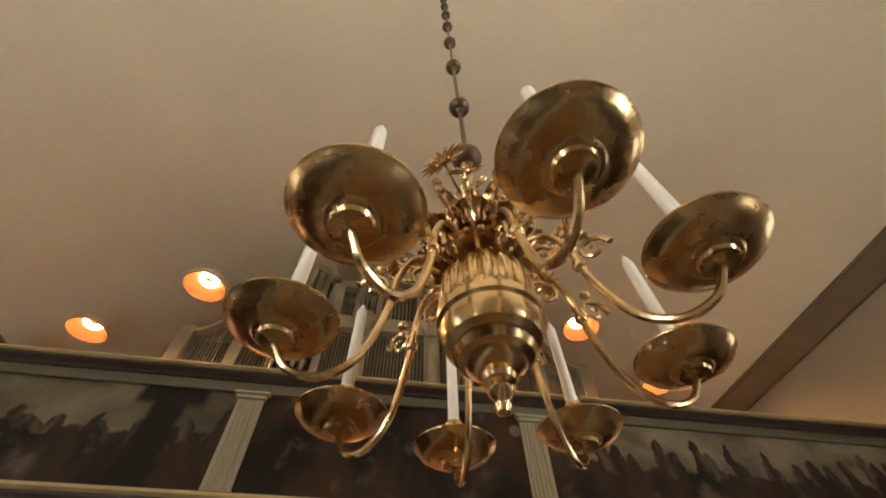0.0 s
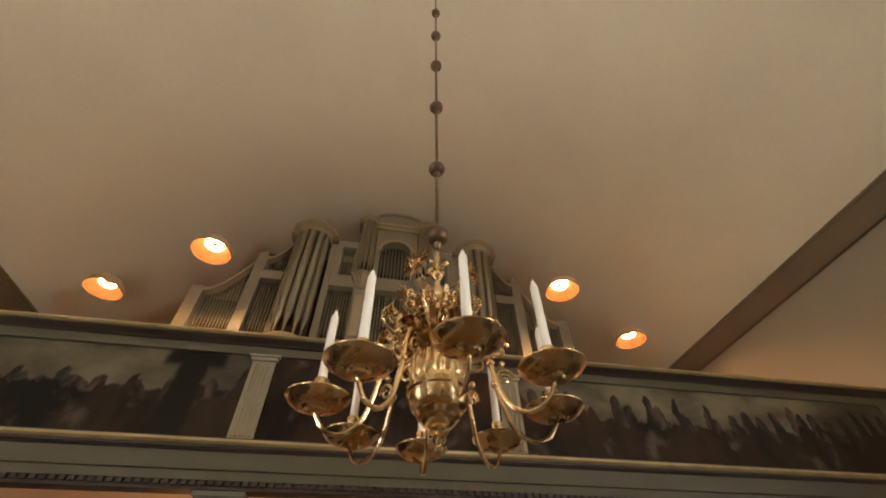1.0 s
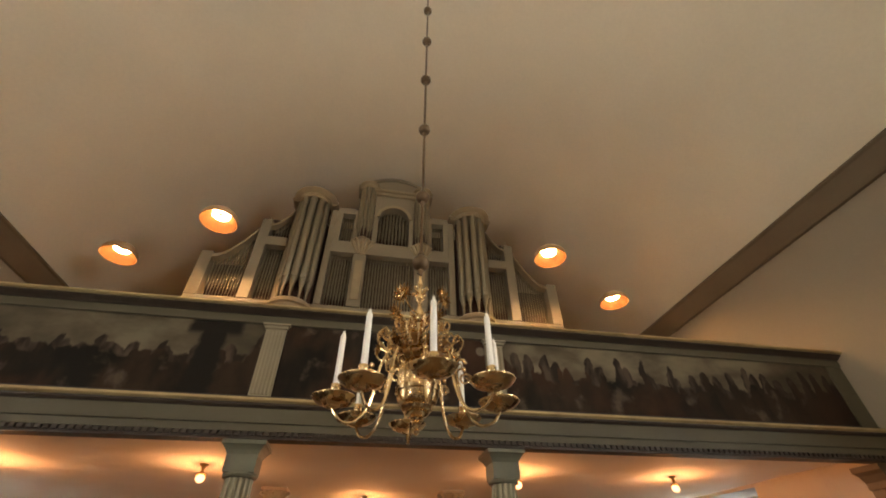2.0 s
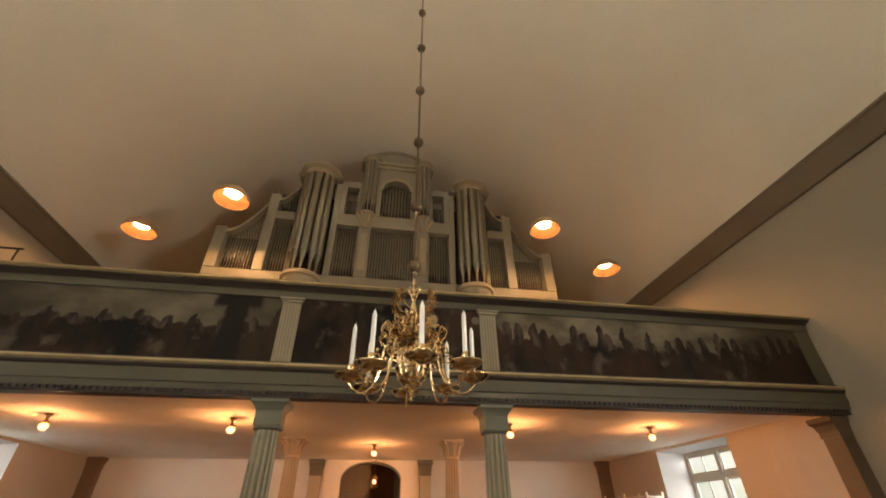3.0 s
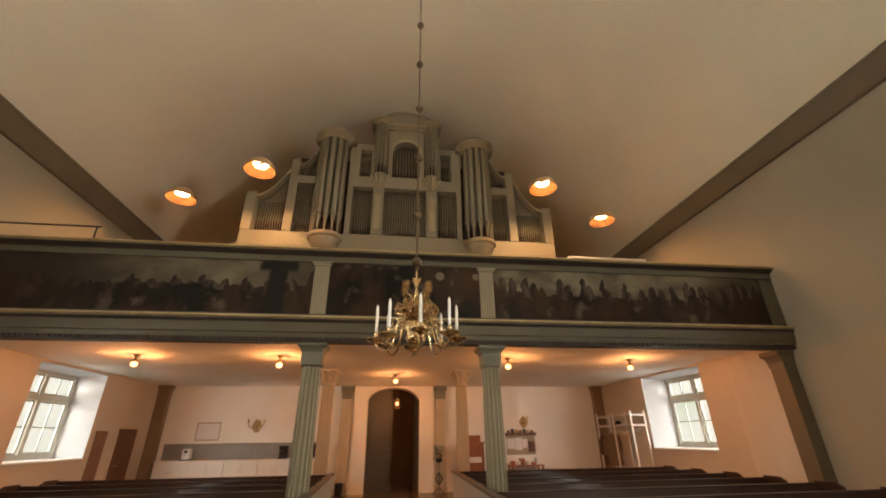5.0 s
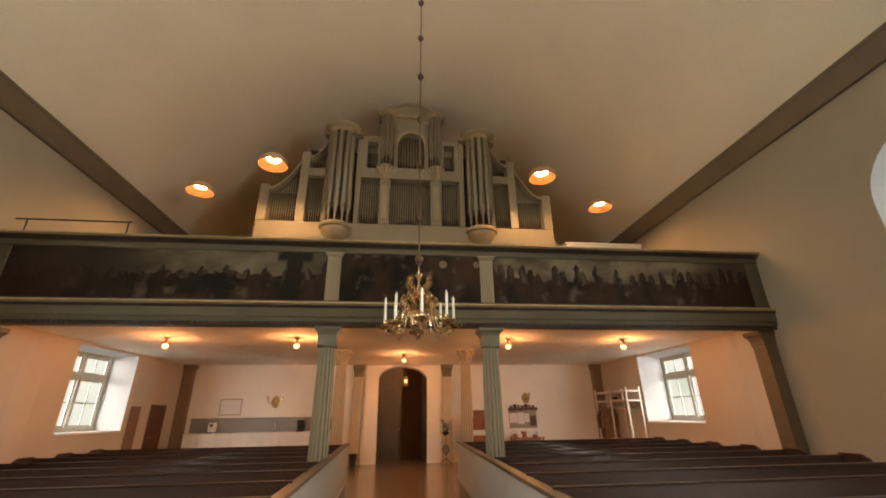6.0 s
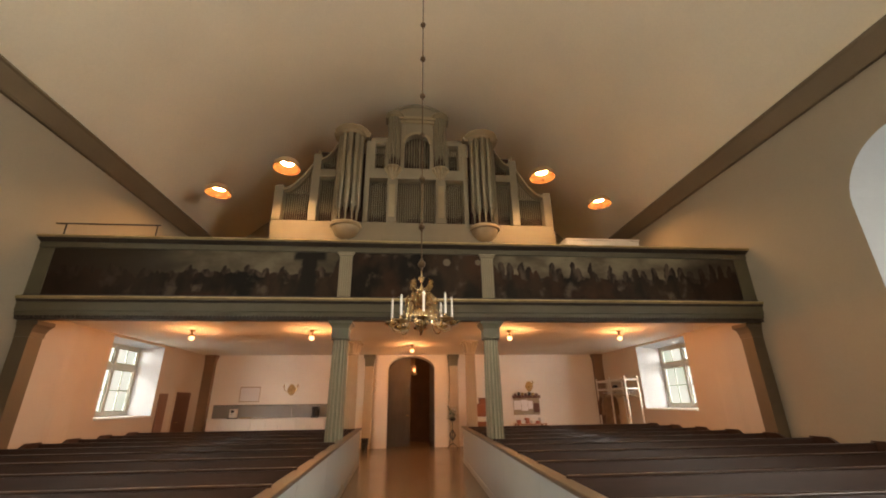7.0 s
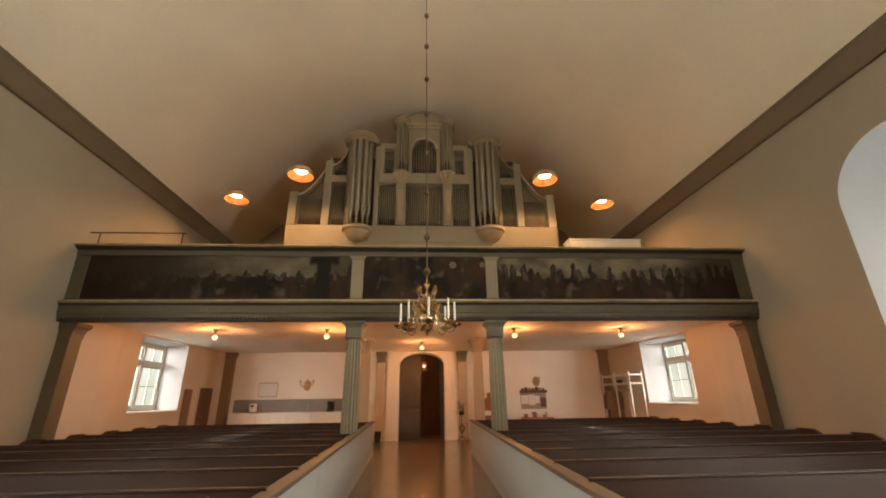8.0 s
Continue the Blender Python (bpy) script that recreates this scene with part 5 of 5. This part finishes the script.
def sconce(x, z, arms):
    """Brass wall light with curved arms and small cups."""
    w = thing("wall_sconce", "polished brass wall sconce with curved candle arms, unlit", "sconce", (x, YB - 0.003, z), group="wall sconces")
    bm = bmesh.new()
    pts = [(0.14 * math.cos(2 * math.pi * k / 20) * (1 + 0.08 * math.cos(4 * math.pi * k / 10)), 0, 0.19 * math.sin(2 * math.pi * k / 20)) for k in range(20)]
    prism(bm, [(px, -0.012, pz - 0.05) for px, _, pz in pts], (0, 0.012, 0))
    ball(bm, 0.06, (0, -0.035, -0.06), 12, 8)
    part("backplate", bm, OLDBRASS, w, smooth=True)
    for dx in arms:
        bm = bmesh.new()
        tube(bm, smooth_curve([(0, -0.05, -0.06), (dx * 0.4, -0.13, -0.12), (dx * 0.85, -0.16, -0.06), (dx, -0.16, 0.06)], 5), 0.012, 6)
        a = part("arm", bm, BRASS, w, smooth=True)
        bm = bmesh.new()
        lathe(bm, [(0.01, 0.055), (0.06, 0.07), (0.065, 0.08), (0.02, 0.075), (0.018, 0.13), (0.022, 0.15)], 14, (dx, -0.16, 0))
        part("cup", bm, BRASS, a, smooth=True)


sconce(-4.26, 2.03, (-0.24, 0.0, 0.24))
sconce(4.54, 2.07, (0.10,))

# ---- leaflets and furniture by the end wall ----
nb = thing("leaflet_shelf", "dark wooden wall shelf with white leaflets hanging below", "shelf", (4.38, YB - 0.003, 0))
part("header_board", boxes((-0.52, 0.52, -0.16, 0, 1.60, 1.70), bev=0.006), BROWNDOOR, nb)
for k in range(5):
    part("peg", tube(bmesh.new(), [(-0.42 + 0.21 * k, -0.16, 1.65), (-0.42 + 0.21 * k, -0.22, 1.67)], 0.012, 6), OLDBRASS, nb)
part("back_board", boxes((-0.50, 0.50, -0.02, 0, 1.02, 1.598)), CREAM, nb)
for k, (xa, xb, za, zb) in enumerate(((-0.48, -0.2, 1.20, 1.52), (-0.19, 0.05, 1.16, 1.54), (0.06, 0.24, 1.22, 1.50))):
    part("leaflet", boxes((xa, xb, -0.030 - 0.004 * k, -0.022 - 0.004 * k, za, zb)), PAPER, nb, "white printed leaflet")
part("pocket", boxes((0.27, 0.47, -0.10, -0.021, 1.10, 1.42), bev=0.006), BROWNDOOR, nb)
for k in range(7):
    hb = thing("hymn_book", "small dark bound book standing on the wall shelf", "book", (4.38 - 0.42 + 0.135 * k, YB - 0.09, 1.70), (k * 37) % 17 - 8, group="books on the shelf")
    hh = 0.07 + 0.02 * ((k * 5) % 3)
    part("cover", boxes((-0.045, 0.045, -0.05, 0.05, 0, hh), bev=0.004), (BROWNDOOR, BLACK, OLDBRASS)[k % 3], hb)
    part("pages", boxes((-0.038, 0.049, -0.046, 0.046, hh + 0.0005, hh + 0.006)), PAPER, hb)
tb = thing("leaflet_table", "small wooden table with leaflets below the wall shelf", "table", (4.38, YB - 0.36, 0))
part("tabletop", boxes((-0.55, 0.55, -0.26, 0.26, 0.71, 0.74), bev=0.006), REDWOOD, tb)
for sx in (-1, 1):
    for sy in (-1, 1):
        part("leg", boxes((sx * 0.5 - 0.025, sx * 0.5 + 0.025, sy * 0.21 - 0.025, sy * 0.21 + 0.025, 0, 0.708), bev=0.004), REDWOOD, tb)
rng = random.Random(4)
for k in range(6):
    bx = thing("booklet_stack", ("stack of muted red printed booklets on the table", "stack of white papers on the table")[k % 2], "booklets", (4.38 - 0.44 + 0.175 * k, YB - 0.36 + rng.uniform(-0.1, 0.1), 0.74), rng.uniform(-12, 12), group="booklet stacks")
    hgt = rng.uniform(0.05, 0.22)
    part("booklets", boxes((-0.065, 0.065, -0.09, 0.09, 0, hgt), bev=0.004), (MUTED, PAPER)[k % 2], bx)
cb = thing("wooden_cabinet", "red-brown wooden cabinet against the end wall", "cabinet", (2.62, YB - 0.32, 0))
part("body", boxes((-0.36, 0.36, -0.26, 0.30, 0.06, 1.38), bev=0.01), REDWOOD, cb)
part("plinth", boxes((-0.34, 0.34, -0.24, 0.30, 0, 0.058)), BROWNDOOR, cb)
part("cornice", boxes((-0.39, 0.39, -0.29, 0.30, 1.382, 1.43), bev=0.01), REDWOOD, cb)
for q in (-1, 1):
    d_ = part("cabinet_door", boxes((min(q * 0.01, q * 0.34), max(q * 0.01, q * 0.34), -0.278, -0.262, 0.12, 1.32), bev=0.005), REDWOOD, cb)
    part("knob", ball(bmesh.new(), 0.014, (q * 0.04, -0.29, 0.7), 8, 6), OLDBRASS, d_)
wb = thing("wooden_box", "small red-brown wooden box standing on the cabinet", "box", (2.72, YB - 0.30, 1.43))
part("box", boxes((-0.18, 0.18, -0.12, 0.12, 0, 0.17), bev=0.006), REDWOOD, wb)
part("lid", boxes((-0.19, 0.19, -0.13, 0.13, 0.171, 0.195), bev=0.006), BROWNDOOR, wb)
sh = thing("notice_sheet", "white paper sheet lying against the cabinet front", "paper", (2.62, YB - 0.61, 0.84))
part("sheet", boxes((-0.27, 0.25, -0.006, 0.0, 0, 0.16)), PAPER, sh)

st = thing("flower_stand", "black iron stand with pale dried flowers beside the doorway", "plant stand", (1.52, YB - 0.55, 0))
bm = bmesh.new()
for k in range(3):
    a = 2 * math.pi * k / 3 + 0.5
    tube(bm, smooth_curve([(0, 0, 0.16), (0.10 * math.cos(a), 0.10 * math.sin(a), 0.10), (0.2 * math.cos(a), 0.2 * math.sin(a), 0.0)], 4), 0.012, 6)
part("tripod_foot", bm, BLACK, st)
part("stem", tube(bmesh.new(), [(0, 0, 0.12), (0, 0, 0.86)], 0.011, 8), BLACK, st)
bm = bmesh.new()
for k in range(8):
    a = math.pi * k / 4
    tube(bm, smooth_curve([(0.01 * math.cos(a), 0.01 * math.sin(a), 0.26), (0.085 * math.cos(a), 0.085 * math.sin(a), 0.36), (0.10 * math.cos(a), 0.10 * math.sin(a), 0.46), (0.01 * math.cos(a), 0.01 * math.sin(a), 0.58)], 4), 0.009, 5)
part("iron_basket", bm, BLACK, st)
part("bowl", lathe(bmesh.new(), [(0.02, 0.86), (0.08, 0.88), (0.13, 0.96), (0.125, 0.965), (0.07, 0.90), (0.0, 0.885)], 18), BLACK, st, smooth=True)
bm = bmesh.new()
for k in range(46):
    a, h, r = rng.uniform(0, 6.283), rng.uniform(0.98, 1.38), rng.uniform(0.02, 0.17)
    ball(bm, rng.uniform(0.018, 0.035), (r * math.cos(a), r * math.sin(a), h - r * 0.4), 6, 4)
tagged(part("flowers", bm, CLOTHPALE, st, "pale dried flowers"), kind="stuff")
bm = bmesh.new()
for k in range(30):
    a, h = rng.uniform(0, 6.283), rng.uniform(0.0, 0.42)
    tube(bm, [(0.03 * math.cos(a), 0.03 * math.sin(a), 0.93), (0.09 * math.cos(a), 0.09 * math.sin(a), 1.0 + h * 0.6), (0.17 * math.cos(a), 0.17 * math.sin(a), 1.02 + h)], [0.004, 0.012, 0.002], 5)
tagged(part("leaves", bm, LEAF, st, "dull green leaves"), kind="stuff")
bi = thing("waste_bin", "small black waste bin beside the doorway", "bin", (-1.52, YB - 0.42, 0))
part("bin", lathe(bmesh.new(), [(0.10, 0.0), (0.125, 0.34), (0.13, 0.345), (0.12, 0.35), (0.095, 0.02), (0.0, 0.015)], 20), BLACK, bi, smooth=True)
part("rim", lathe(bmesh.new(), [(0.128, 0.335), (0.136, 0.34), (0.136, 0.355), (0.122, 0.356)], 20, closed=False), BLACK, bi, smooth=True)

# ---- coat rack along the side wall ----
rk = thing("coat_rack", "white wooden coat rack with hat shelves and hangers", "coat rack", (XR - 0.30, 9.85, 0))
for yy in (-1.05, 0.0, 1.05):
    for xx in (-0.22, 0.22):
        part("post", boxes((xx - 0.022, xx + 0.022, yy - 0.022, yy + 0.022, 0, 2.24), bev=0.004), WHITEPAINT, rk)
for zz in (1.86, 2.14):
    for q in range(4):
        xx = -0.19 + 0.127 * q
        part("shelf_slat", boxes((xx - 0.018, xx + 0.018, -1.10, 1.10, zz, zz + 0.022), bev=0.003), WHITEPAINT, rk)
    for yy in (-1.05, 0.0, 1.05):
        part("cross_bar", boxes((-0.197, 0.197, yy - 0.015, yy + 0.015, zz - 0.045, zz - 0.002)), WHITEPAINT, rk)
part("hanging_rail", tube(bmesh.new(), [(0, -1.05, 1.74), (0, 1.05, 1.74)], 0.014, 8), STEEL, rk)
part("foot_rail", boxes((-0.02, 0.02, -1.03, 1.03, 0.18, 0.22)), WHITEPAINT, rk)
for k, yy in enumerate((-0.85, -0.62, -0.4, -0.22, 0.1, 0.3, 0.55, 0.8)):
    h = thing("clothes_hanger", "pale wooden clothes hanger on the coat rack", "hanger", (XR - 0.30, 9.85 + yy, 1.74), rng.uniform(-25, 25), group="clothes hangers")
    part("hook", tube(bmesh.new(), smooth_curve([(0.0, 0, 0.016), (0.022, 0, 0.0), (0.0, 0, -0.05), (0.0, 0, -0.08)], 4), 0.003, 5), STEEL, h)
    part("shoulder_bar", tube(bmesh.new(), smooth_curve([(-0.21, 0, -0.16), (-0.1, 0, -0.105), (0, 0, -0.08), (0.1, 0, -0.105), (0.21, 0, -0.16)], 4), 0.011, 6), CREAM, h)
for k, (yy, mat_, lb) in enumerate(((0.66, CLOTH, "tan coat hanging on the coat rack"), (0.93, DARKVOID, "dark brown coat hanging on the coat rack"))):
    g = thing("coat", lb, "coat", (XR - 0.30, 9.85 + yy, 0))
    bm = bmesh.new()
    rings = []
    for z_, w_, d_ in ((1.64, 0.06, 0.03), (1.60, 0.20, 0.05), (1.45, 0.24, 0.075), (1.1, 0.22, 0.08), (0.75, 0.26, 0.09), (0.70, 0.25, 0.085)):
        rings.append([bm.verts.new((w_ * math.cos(q * math.pi / 8) * (1 + 0.07 * math.cos(5 * q)), d_ * math.sin(q * math.pi / 8) * (1 + 0.2 * math.cos(3 * q + z_ * 4)), z_)) for q in range(16)])
    for a, b in zip(rings, rings[1:]):
        for q in range(16):
            bm.faces.new((a[q], a[(q + 1) % 16], b[(q + 1) % 16], b[q]))
    bm.faces.new(rings[0]), bm.faces.new(rings[-1])
    part("coat_body", bm, mat_, g, smooth=True)
    for sx in (-1, 1):
        part("sleeve", tube(bmesh.new(), [(sx * 0.19, 0, 1.58), (sx * 0.25, 0.02, 1.35), (sx * 0.26, 0.04, 1.0)], [0.055, 0.065, 0.05], 10), mat_, g, smooth=True)

ht = thing("hat", "dark felt hat lying on the coat rack shelf", "hat", (XR - 0.30, 9.95, 1.884))
part("brim", lathe(bmesh.new(), [(0.0, 0.0), (0.15, 0.0), (0.16, 0.008), (0.09, 0.014)], 20), BLACK, ht, smooth=True)
part("crown", lathe(bmesh.new(), [(0.092, 0.012), (0.088, 0.06), (0.07, 0.10), (0.03, 0.105), (0.0, 0.095)], 20), BLACK, ht, smooth=True)

# ---- on the gallery ----
hr = thing("gallery_handrail", "thin dark iron handrail on the gallery parapet", "handrail", kind="structure")
part("rail", tube(bmesh.new(), [(XL + 0.05, 3.62, 5.02), (-5.3, 3.62, 5.02)], 0.016, 8), BLACK, hr)
for px in (XL + 0.25, -5.36):
    part("post", tube(bmesh.new(), [(px, 3.62, 4.68), (px, 3.62, 5.02)], 0.013, 8), BLACK, hr)
pn = thing("gallery_cupboard", "plain white painted cupboard standing on the gallery", "cupboard", (5.4, 6.0, GAL_Z + 0.19))
part("body", boxes((-1.08, 1.08, -0.2, 0.25, 0, 2.39), bev=0.01), WHITEPAINT, pn)
part("top", boxes((-1.10, 1.10, -0.22, 0.26, 2.392, 2.445), bev=0.008), WHITEPAINT, pn)
for k in range(3):
    part("cupboard_door", boxes((-1.06 + 0.71 * k, -0.36 + 0.71 * k, -0.218, -0.202, 0.05, 2.36), bev=0.004), WHITEPAINT, pn)
